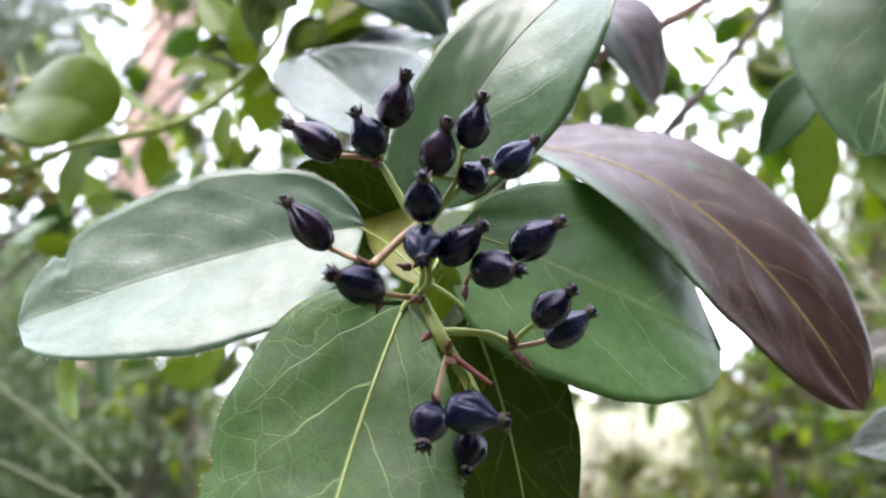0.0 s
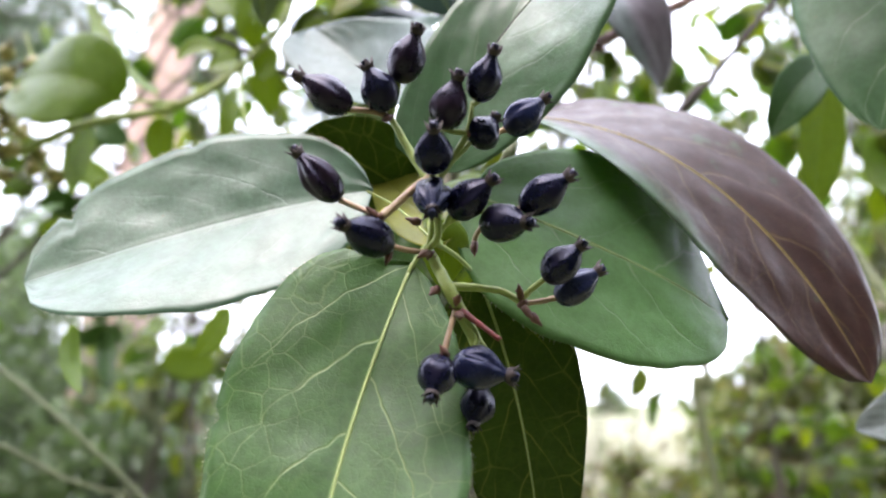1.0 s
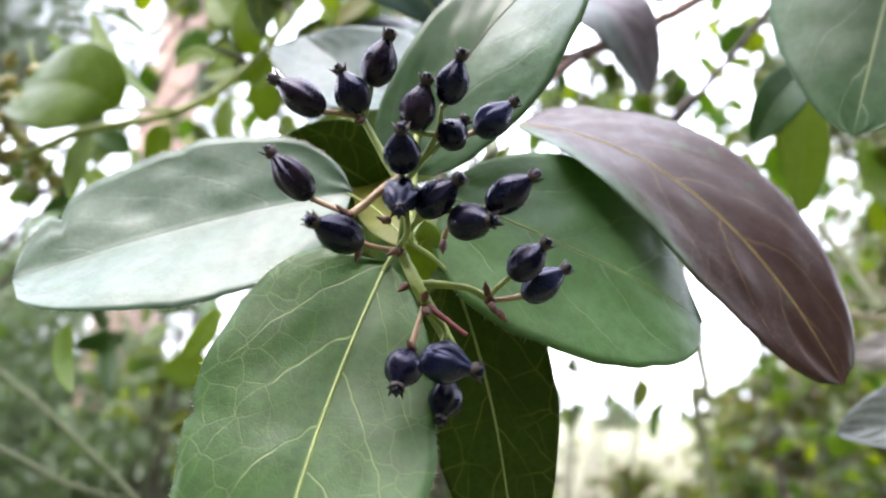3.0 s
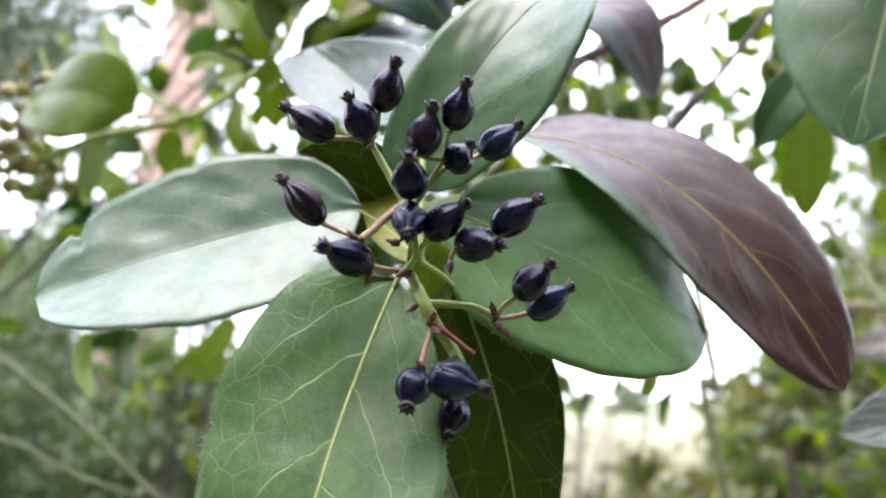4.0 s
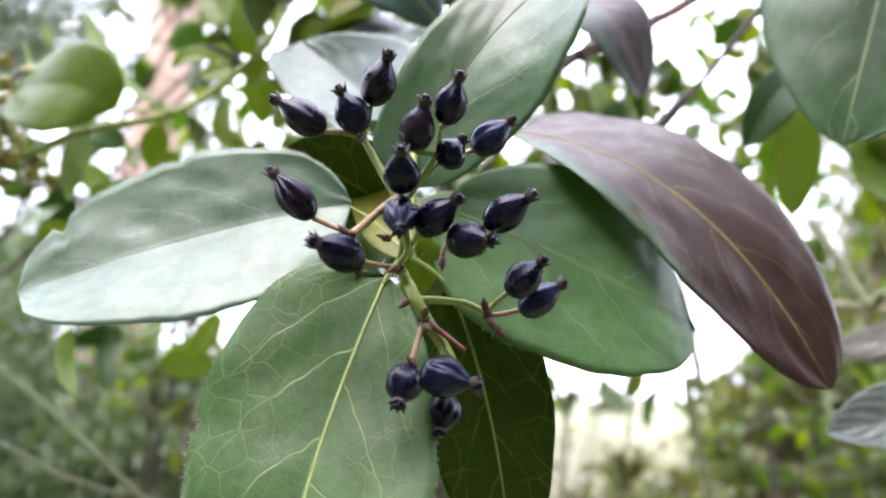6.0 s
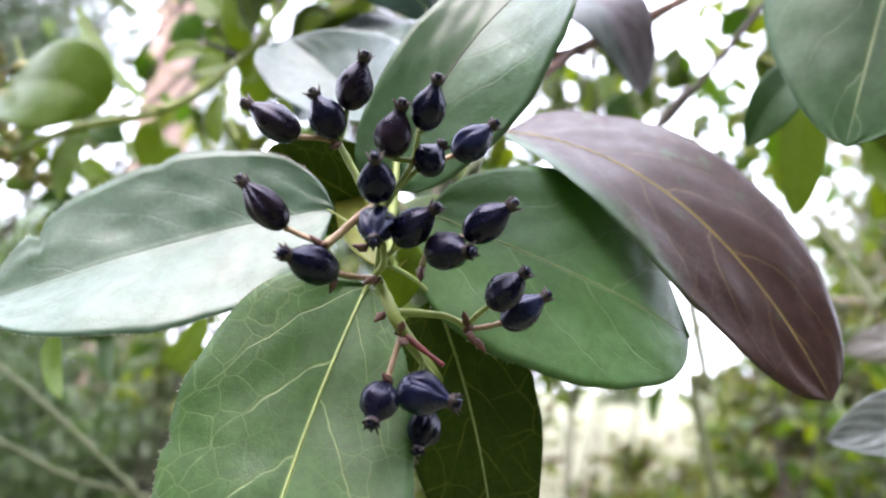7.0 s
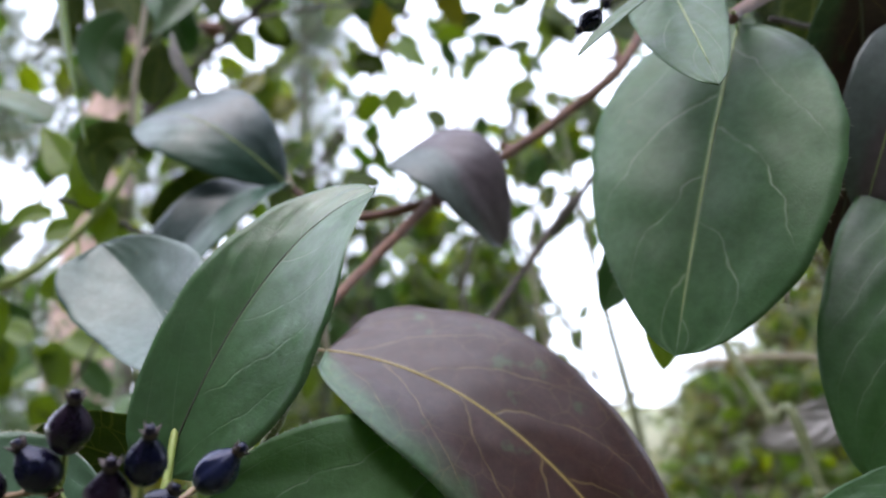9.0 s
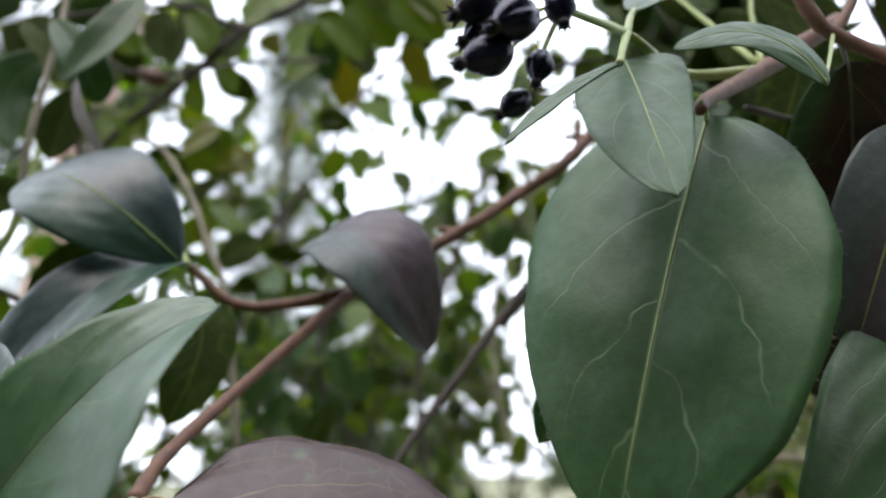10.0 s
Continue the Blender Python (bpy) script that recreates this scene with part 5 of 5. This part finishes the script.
def spray(parent, corners, count, size, kinds, seed, deep=0.05):
    """Short twigs with leaves, loosely spread over a slanting four-sided patch."""
    rng = np.random.default_rng(seed)
    c = np.asarray(corners, float)
    for k in range(count):
        a, b = rng.random(2)
        p = (c[0] * (1 - a) + c[1] * a) * (1 - b) + (c[2] * (1 - a) + c[3] * a) * b + np.array([0, rng.normal() * deep, 0])
        d = unit((rng.normal(), rng.normal() * 0.5, rng.normal() * 0.7 - 0.5))
        l = size * rng.uniform(0.7, 1.3)
        f = (rng.normal() * 0.5, -1.0, rng.normal() * 0.45)
        w = l * rng.uniform(0.26, 0.34)
        leaf(parent, p, p + d * l * 0.5 + np.array([0, 0, 0.06 * l]), p + d * l, f, w, w, kinds[rng.integers(0, len(kinds))], None, "", fold=(8, 8), wave=0.012, nu=16, nv=4, seed=seed + k)
        if k % 2 == 0:
            q = p - d * l * rng.uniform(1.2, 2.2) + rng.normal(size=3) * 0.01
            tube("twig", [q, (p + q) / 2 + rng.normal(size=3) * 0.004, p], [0.0011, 0.0009, 0.0006], M_BARK_DARK, parent, n=8, sides=5, seed=k)


YG, DK = M_LEAF_YOUNG, M_LEAF_SHADED
spray(over, ((-0.2824, 0.5366, 1.9975), (-0.0186, 0.5412, 2.0068), (-0.2656, 0.5385, 1.8951), (-0.0380, 0.5424, 1.9105)), 40, 0.046, (YG, DK, DK, M_LEAF_HANG), 300)
spray(over, ((-0.0051, 0.4921, 1.9661), (0.1164, 0.4942, 1.9703), (0.0101, 0.4934, 1.8994), (0.1144, 0.4954, 1.8919)), 22, 0.040, (YG, DK, M_LEAF_DULL, M_LEAF_HANG), 350)
spray(over, ((-0.1269, 0.6110, 1.9001), (-0.0653, 0.6122, 1.8896), (-0.1120, 0.6131, 1.7805), (-0.0541, 0.6141, 1.7806)), 14, 0.040, (YG, M_LEAF_DULL, YG, DK), 400)
spray(over, ((-0.0282, 0.6913, 1.9925), (0.0685, 0.6928, 2.0084), (-0.0140, 0.6927, 1.9194), (0.0684, 0.6941, 1.9204)), 9, 0.042, (YG, YG, DK), 430)
spray(over, ((-0.1352, 0.7923, 1.8084), (0.0282, 0.7949, 1.8283), (-0.1132, 0.7949, 1.6650), (0.0664, 0.7991, 1.6035)), 46, 0.042, (YG, DK, DK, M_LEAF_HANG), 600, 0.10)
spray(over, ((-0.2721, 0.4600, 1.6646), (-0.1909, 0.4600, 1.6617), (-0.2628, 0.4600, 1.5877), (-0.1766, 0.4600, 1.5773)), 22, 0.034, (YG, M_LEAF_HANG), 700, 0.03)
spray(over, ((-0.2923, 0.5500, 1.6498), (-0.2096, 0.5500, 1.6466), (-0.2786, 0.5500, 1.5236), (-0.1794, 0.5500, 1.5193)), 16, 0.040, (YG, M_LEAF_HANG), 760, 0.03)
spray(over, ((0.0614, 0.7424, 2.0252), (0.2001, 0.7451, 2.0130), (0.0614, 0.7455, 1.8249), (0.1907, 0.7478, 1.8250)), 24, 0.036, (YG, DK, M_LEAF_HANG), 800, 0.08)
spray(over, ((-0.1616, 1.0915, 1.8343), (0.1341, 1.0965, 1.8507), (-0.1464, 1.0959, 1.5711), (0.1362, 1.1010, 1.5644)), 30, 0.052, (YG, YG, M_LEAF_HANG), 900, 0.10)
spray(over, ((0.1313, 0.6136, 2.0293), (0.2460, 0.6155, 2.0328), (0.1334, 0.6154, 1.9102), (0.2355, 0.6175, 1.8938)), 22, 0.036, (YG, DK, DK), 660)
spray(near, ((0.1545, 0.2677, 1.7825), (0.2968, 0.2702, 1.7874), (0.1832, 0.2690, 1.7342), (0.2739, 0.2714, 1.6855)), 64, 0.034, (DK, DK, M_LEAF_HANG, DK), 500, 0.03)


# ---- the shrub behind: upright stems, side twigs and small round leaves ----
def small_leaf_mesh(name, long, wide, fold, droop, material):
    v, f, uv, *_ = blade((0, 0, 0), (0, long * 0.5, droop * long * 0.3), (0, long, -droop * long), (0, 0, 1), wide / 2, wide / 2, fold=(fold, fold), nu=8, nv=2, quilt=0.0, shape=(0.55, 0.62), thick=0.0004)
    me = bpy.data.meshes.new(name)
    me.from_pydata([tuple(map(float, p)) for p in v], [], f)
    me.polygons.foreach_set("use_smooth", np.ones(len(me.polygons), dtype=bool))
    me.materials.append(material)
    return me


LEAF_MESHES = [small_leaf_mesh("shrub_leaf", l, w, f, d, M_SHRUB) for l, w, f, d in ((.042, .026, 8, .05), (.036, .024, 14, .12), (.048, .026, 5, .18), (.032, .022, 10, .0))]


def rand_turn(rng, steep=0.6):
    return Euler((rng.normal() * steep - 0.9, rng.normal() * steep, rng.normal() * 1.1))


def leafy_shrub(name, label, base, tops, count, seed, spread, size=1.0, low=0.3, stout=1.0):
    """A shrub of upright stems with side twigs; count leaves, each a part of its own, sit along the twigs."""
    rng = np.random.default_rng(seed)
    root = thing(name, base, label, "shrub", group="shrubs behind the sprigs")
    twigs = []
    trunk_line = None
    for t in tops:
        t = np.array(t, float)
        if trunk_line is None:
            b = np.array(base, float)
        else:
            b = trunk_line[rng.integers(20, 30)]
        mids = [b + (t - b) * f + rng.normal(size=3) * 0.03 for f in (0.35, 0.7)]
        r = 0.0045 * stout if trunk_line is None else 0.0028 * stout
        tube("stem", [b, *mids, t], [r, r * 0.8, r * 0.6, .0012], M_BARK_DARK, root, n=24, sides=7, rough=0.08, seed=seed)
        line = bend([b, *mids, t], 40)
        if trunk_line is None:
            trunk_line = line
        start = low if b[2] < 0.1 else 0.35
        for k in range(12):
            i = rng.integers(int(40 * start), 39)
            d = unit((rng.normal(), rng.normal() * 0.5, rng.normal() * 0.6 + 0.35)) * spread * rng.uniform(0.5, 1.0)
            e = line[i] + d
            tw = [line[i], line[i] + d * 0.5 + rng.normal(size=3) * 0.015, e]
            tube("twig", tw, [.0022, .0016, .0009], M_BARK_GREEN, root, n=10, sides=5, seed=k)
            twigs.append(bend(tw, 14))
    for k in range(count):
        tw = twigs[rng.integers(0, len(twigs))]
        i = rng.integers(2, 14)
        p = tw[i] + rng.normal(size=3) * 0.004
        ob = new("leaf", LEAF_MESHES[rng.integers(0, len(LEAF_MESHES))])
        ob.parent = root
        s = size * rng.uniform(0.75, 1.15)
        ob.matrix_basis = Matrix.Translation(Vector(p) - Vector(base)) @ rand_turn(rng).to_matrix().to_4x4() @ Matrix.Diagonal((s, s, s, 1))
    return root


leafy_shrub("leafy_shrub", "open shrub with small round yellow-green leaves", (0.10, 1.00, 0.0),
            [(-0.0395, 0.9500, 2.1365), (0.0450, 0.9000, 2.0815), (0.1426, 0.9500, 2.0746), (0.2162, 0.9000, 2.0145), (0.2863, 0.9500, 1.9598)], 150, 3, 0.14, low=0.8, stout=0.6)
leafy_shrub("leafy_shrub", "shrub of small green leaves against the sky", (0.15, 1.25, 0.0),
            [(-0.0835, 1.1500, 1.7599), (0.0204, 1.2000, 1.8238), (0.1313, 1.1500, 1.7575), (0.2001, 1.1000, 1.8020), (-0.1326, 1.2000, 1.6949)], 300, 4, 0.16, low=0.72)
leafy_shrub("leafy_shrub", "shrub of bright green leaves in the light", (0.62, 1.05, 0.0),
            [(0.4337, 1.1000, 2.1146), (0.4518, 1.0000, 1.9500), (0.5128, 1.0000, 1.8451), (0.6671, 1.1000, 1.8533), (0.4672, 1.1000, 2.2427)], 200, 5, 0.15, low=0.72)
leafy_shrub("leafy_shrub", "shrub of green leaves overhead", (-0.35, 1.05, 0.0),
            [(-0.3077, 0.8000, 2.1279), (-0.2029, 0.8000, 2.0983), (-0.1399, 0.9000, 2.0781), (-0.1961, 0.9000, 1.9363), (0.0002, 0.8500, 2.1548)], 170, 6, 0.15, size=1.1, low=0.75)
leafy_shrub("leafy_shrub", "dense low shrub of dark and yellow-green leaves", (1.05, 1.35, 0.0),
            [(0.5299, 1.2000, 1.5551), (0.5951, 1.2000, 1.6087), (0.6950, 1.2500, 1.5879), (0.7653, 1.2500, 1.6446), (0.8160, 1.2000, 1.6966)], 290, 7, 0.17, low=0.45)
leafy_shrub("leafy_shrub", "shrub with loose sprays of green leaves", (-0.75, 1.6, 0.0),
            [(-0.3712, 1.1000, 2.0163), (-0.2759, 1.1000, 1.9314), (-0.1747, 1.1500, 1.8150), (-0.2339, 1.1000, 1.7368), (-0.4432, 1.1000, 1.5489)], 240, 8, 0.17, low=0.5)
leafy_shrub("leafy_shrub", "dark leafy shrub crowding overhead", (0.80, 0.62, 0.0),
            [(0.3280, 0.5200, 1.9508), (0.3911, 0.5500, 1.9391), (0.4112, 0.5000, 1.9497), (0.4789, 0.5500, 1.9296), (0.4755, 0.5200, 1.8621), (0.3644, 0.5500, 1.8988), (0.2938, 0.5500, 1.9956)], 300, 9, 0.09, size=1.1, low=0.86)
leafy_shrub("leafy_shrub", "shrub reaching over with dark green leaves", (-1.3, 0.62, 0.0),
            [(-0.2828, 0.6200, 1.9750), (-0.2382, 0.6000, 2.0108), (-0.1874, 0.6200, 1.9898), (-0.1279, 0.6200, 2.0296), (-0.0476, 0.6200, 2.0452)], 60, 10, 0.10, size=1.1, low=0.86)
leafy_shrub("leafy_shrub", "tall shrub with leaves against the bright sky", (0.12, 1.02, 0.0),
            [(0.1796, 0.8000, 1.9879), (0.2239, 0.8000, 1.8985), (0.2616, 0.8000, 2.0047), (0.2014, 0.8500, 1.8434), (0.3019, 0.8000, 2.1112), (0.1188, 0.8500, 1.9413)], 80, 11, 0.10, low=0.84, stout=0.55)
single = new("yellow_leaf", small_leaf_mesh("yellow_leaf", .046, .026, 6, .05, plain_mat("leaf_yellow", rgb(0.42, 0.38, 0.05), rgb(0.30, 0.30, 0.05), 120, 0.45, through=0.35)))
single.matrix_world = Matrix.Translation(Vector((-0.0520, 0.7140, 1.9100))) @ Euler((1.2, 0.1, -1.7)).to_matrix().to_4x4()
tagged(single, "yellowed oval leaf hanging on the shrub", "leaf")


# ---- joined foliage further off ----
def leaf_cloud(name, parent, centres, radius, count, size, material, seed, label, flatness=0.75, narrow=0.5):
    """Many small folded leaves in uneven clumps, as one part."""
    rng = np.random.default_rng(seed)
    c = np.asarray(centres, float)
    pick = rng.integers(0, len(c), count)
    radius = np.broadcast_to(np.asarray(radius, float), (len(c),))
    p = c[pick] + rng.normal(size=(count, 3)) * np.array([1, 1, flatness]) * radius[pick][:, None] * 0.5
    d = rng.normal(size=(count, 3))
    d[:, 2] -= 0.4
    d /= np.linalg.norm(d, axis=1)[:, None]
    s = np.cross(d, rng.normal(size=(count, 3)))
    s /= np.linalg.norm(s, axis=1)[:, None]
    n = np.cross(d, s)
    l = size * rng.uniform(0.6, 1.25, count)[:, None]
    w = l * narrow * 0.5
    quad = np.stack([p, p + d * l * 0.45 + s * w + n * w * 0.25, p + d * l * 0.5, p + d * l * 0.45 - s * w + n * w * 0.25, p + d * l - n * l * 0.08], 1)
    k = np.arange(count)[:, None] * 5
    tris = np.concatenate([k + np.array([[0, 1, 2]]), k + np.array([[0, 2, 3]]), k + np.array([[1, 4, 2]]), k + np.array([[2, 4, 3]])], 0)
    ob = part(name, quad.reshape(-1, 3), tris, material, parent, label, flat=True)
    return tagged(ob, kind="stuff")


def bush(name, label, base, centre, radii, clumps, count, size, material, seed, stems=6, narrow=0.5, wood=None, clump=0.22, category="bush"):
    """A bush: bent stems from its base into a crown of clumped leaves with gaps."""
    rng = np.random.default_rng(seed)
    root = thing(name, base, label, category)
    c = rng.normal(size=(clumps, 3))
    c /= np.linalg.norm(c, axis=1)[:, None]
    c *= (rng.random(clumps) ** 0.45)[:, None]
    c = c * np.asarray(radii) + np.asarray(centre)
    for k in range(stems):
        e = c[k % clumps]
        b = np.array(base) + rng.normal(size=3) * np.array([radii[0] * 0.12, radii[1] * 0.12, 0])
        m = (b + e) / 2 + rng.normal(size=3) * 0.07 * radii[2]
        r = 0.012 * max(radii)
        tube("stem", [b, m, e], [r, r * 0.7, r * 0.25], wood or M_TRUNK_DARK, root, n=12, sides=6, seed=k)
    leaf_cloud("crown", root, c, clump * max(radii) * rng.uniform(0.6, 1.3, clumps), count, size, material, seed + 1, "clumped leaves of the crown", narrow=narrow)
    return root


# ---- ground, grass, bushes, trees ----
gx = np.concatenate([np.linspace(-900, -30, 12), np.linspace(-25, 25, 41), np.linspace(30, 900, 12)])
gy = np.concatenate([np.linspace(-900, -30, 12), np.linspace(-25, 45, 57), np.linspace(55, 900, 14)])
gv = [(x, y, 0.05 * math.sin(x * 0.7 + 0.4 * y) * math.sin(0.5 * y) - 0.03) for y in gy for x in gx]
gf = [(j * len(gx) + i, j * len(gx) + i + 1, (j + 1) * len(gx) + i + 1, (j + 1) * len(gx) + i) for j in range(len(gy) - 1) for i in range(len(gx) - 1)]
tagged(part("ground", gv, gf, M_GROUND), "rough ground of dry pale grass", "ground", kind="structure")

rng = np.random.default_rng(12)
count = 12500
bx, by = rng.uniform(-4, 6, count), rng.uniform(1.8, 16, count)
bh = rng.uniform(0.25, 0.85, count)
bx[9000:], by[9000:] = rng.uniform(0.2, 5.0, 3500), rng.uniform(6.0, 13.0, 3500)
bh[9000:] = 1.15 + 0.25 * np.sin(2.1 * bx[9000:] + 0.7 * by[9000:]) + rng.normal(size=3500) * 0.22
bv, bf = [], []
for k in range(count):
    a = rng.uniform(0, 6.28)
    sx, sy, lean = 0.004 * math.cos(a), 0.004 * math.sin(a), rng.normal(size=2) * 0.26
    i = len(bv)
    bv += [(bx[k] - sx, by[k] - sy, -0.05), (bx[k] + sx, by[k] + sy, -0.05), (bx[k] + lean[0] * 0.4 + sx * 0.7, by[k] + lean[1] * 0.4 + sy * 0.7, bh[k] * 0.6), (bx[k] + lean[0] * 0.4 - sx * 0.7, by[k] + lean[1] * 0.4 - sy * 0.7, bh[k] * 0.6), (bx[k] + lean[0], by[k] + lean[1], bh[k])]
    bf += [(i, i + 1, i + 2, i + 3), (i + 3, i + 2, i + 4)]
tagged(part("grass", bv, bf, M_GRASS, flat=True), "tall straw-coloured dry grass", "grass", kind="stuff")

bush("bush", "dense fine-leaved green bush in the shade", (-1.45, 2.7, 0), (-1.4, 2.6, 1.1), (0.9, 0.5, 0.95), 60, 30000, 0.045, M_BUSH, 21)
bush("bush", "tall dense green bush in the shade", (-2.85, 4.2, 0), (-2.80, 4.2, 1.45), (0.60, 0.5, 1.40), 70, 26000, 0.055, M_BUSH, 29)
bush("bush", "low green bush with sky gaps", (-0.45, 3.6, 0), (-0.55, 3.6, 0.85), (0.8, 0.5, 0.75), 44, 22000, 0.045, M_BUSH, 22)
bush("bush", "mottled shrub of yellow-green and brown leaves", (1.46, 2.5, 0), (1.46, 2.5, 1.05), (0.64, 0.5, 0.82), 80, 38000, 0.055, M_SHRUB_FAR, 23, narrow=0.6)
bush("bush", "mottled olive and brown shrub", (1.95, 2.9, 0), (1.95, 2.9, 1.16), (0.66, 0.5, 1.12), 86, 36000, 0.055, M_SHRUB_FAR, 30, narrow=0.6)
bush("bush", "leafy shrub with many small gaps", (2.3, 3.2, 0), (2.3, 3.2, 1.4), (0.95, 0.6, 1.25), 60, 15000, 0.06, M_SHRUB_FAR, 24, narrow=0.6)
bush("bush", "rounded green bush at the clearing", (-0.4, 4.2, 0), (-0.4, 4.2, 1.25), (0.62, 0.5, 1.1), 60, 20000, 0.06, M_BUSH, 26)
bush("thicket", "dark twiggy thicket of brown and green", (-0.3, 2.0, 0), (-0.25, 2.0, 1.15), (0.42, 0.25, 0.70), 44, 13000, 0.05, M_SHRUB_FAR, 27, stems=9, category="thicket")
bush("thicket", "dense thicket of green leaves and brown twigs", (0.0003, 1.7, 0), (-0.0122, 1.7000, 1.7653), (0.30, 0.2, 0.34), 40, 3000, 0.045, M_BUSH, 28, stems=9, narrow=0.6, category="thicket")
bush("bush", "low shrub at the edge of the clearing", (0.95, 2.9, 0), (0.95, 2.9, 0.98), (0.62, 0.4, 0.42), 44, 13000, 0.045, M_SHRUB_FAR, 25, narrow=0.6)


def tall_tree(name, label, base, height, radius, clumps, count, size, crown_z, crown_r, material, bark, seed, lean=(0, 0), narrow=0.3):
    rng = np.random.default_rng(seed)
    root = thing(name, base, label, "tree")
    b = np.array(base, float)
    top = b + np.array([lean[0], lean[1], height])
    tube("trunk", [b, b + (top - b) * 0.33 + rng.normal(size=3) * 0.05, b + (top - b) * 0.66 + rng.normal(size=3) * 0.06, top], [radius * 1.15, radius, radius * 0.75, radius * 0.15], bark, root, n=30, sides=16, rough=0.03, seed=seed)
    cs = []
    for k in range(clumps):
        f = rng.random()
        z = crown_z[0] + (crown_z[1] - crown_z[0]) * f
        a = rng.uniform(0, 6.28)
        r = crown_r * (1 - 0.65 * f) * rng.uniform(0.35, 1.0)
        at = b + (top - b) * (z / height)
        e = at + np.array([r * math.cos(a), r * math.sin(a), -0.1 * r])
        cs.append(e)
        cs.append(at * 0.4 + e * 0.6)
        tube("limb", [at - np.array([0, 0, 0.1 * r]), at * 0.5 + e * 0.5, e], [radius * 0.16, radius * 0.09, radius * 0.03], bark, root, n=8, sides=5, seed=k)
    leaf_cloud("crown", root, cs, 0.42 * crown_r, count, size, material, seed + 3, "grey-green drooping foliage", narrow=narrow)
    return root


tall_tree("tree", "slender tree with pinkish-brown bark", (-1.62, 3.0, 0), 9.0, 0.125, 16, 5000, 0.06, (5.5, 9.0), 1.4, M_CONIFER, M_TRUNK, 31, lean=(0.55, 0.6))
tall_tree("tree", "tall grey-green drooping conifer", (-1.75, 10.0, 0), 9.5, 0.13, 60, 26000, 0.13, (0.6, 9.5), 1.25, M_CONIFER, M_TRUNK_DARK, 32, narrow=0.22)
tall_tree("tree", "dark green conifer behind the bushes", (-5.7, 7.5, 0), 9.5, 0.17, 40, 26000, 0.16, (4.9, 9.5), 2.0, M_CONIFER, M_TRUNK_DARK, 33, narrow=0.25)
tall_tree("tree", "tall tree of loose foliage", (-7.0, 16.0, 0), 12.0, 0.2, 50, 16000, 0.16, (3.0, 12.0), 2.4, M_CONIFER, M_TRUNK_DARK, 34, narrow=0.3)
tall_tree("tree", "broad tree at the edge of the clearing", (5.6, 9.0, 0), 7.0, 0.16, 60, 20000, 0.13, (0.6, 7.0), 2.2, M_SHRUB_FAR, M_TRUNK_DARK, 35, narrow=0.5)
rng = np.random.default_rng(44)
for k in range(16):
    a = radians(-60 + 8 * k)
    r = rng.uniform(60, 90)
    tall_tree("tree", "distant hazy tree of the far treeline", (r * math.sin(a), r * math.cos(a), 0), rng.uniform(2.2, 3.6), 0.2, 14, 1500, 0.5, (0.3, 3.0), 2.2, M_BUSH, M_TRUNK_DARK, 50 + k, narrow=0.6)
# Unseen half-ring of trees, added to darken what leaves and berries reflect.
rng = np.random.default_rng(45)
for k in range(9):
    a = radians(95 + 21 * k)
    tall_tree("tree", "unseen leafy tree added behind the camera to block low sky", (4.4 * math.sin(a), 4.4 * math.cos(a) - 0.4, 0), rng.uniform(5.2, 6.6), 0.10, 46, 12000, 0.18, (0.2, 5.9), 1.7, M_BUSH, M_TRUNK_DARK, 70 + k, narrow=0.55)
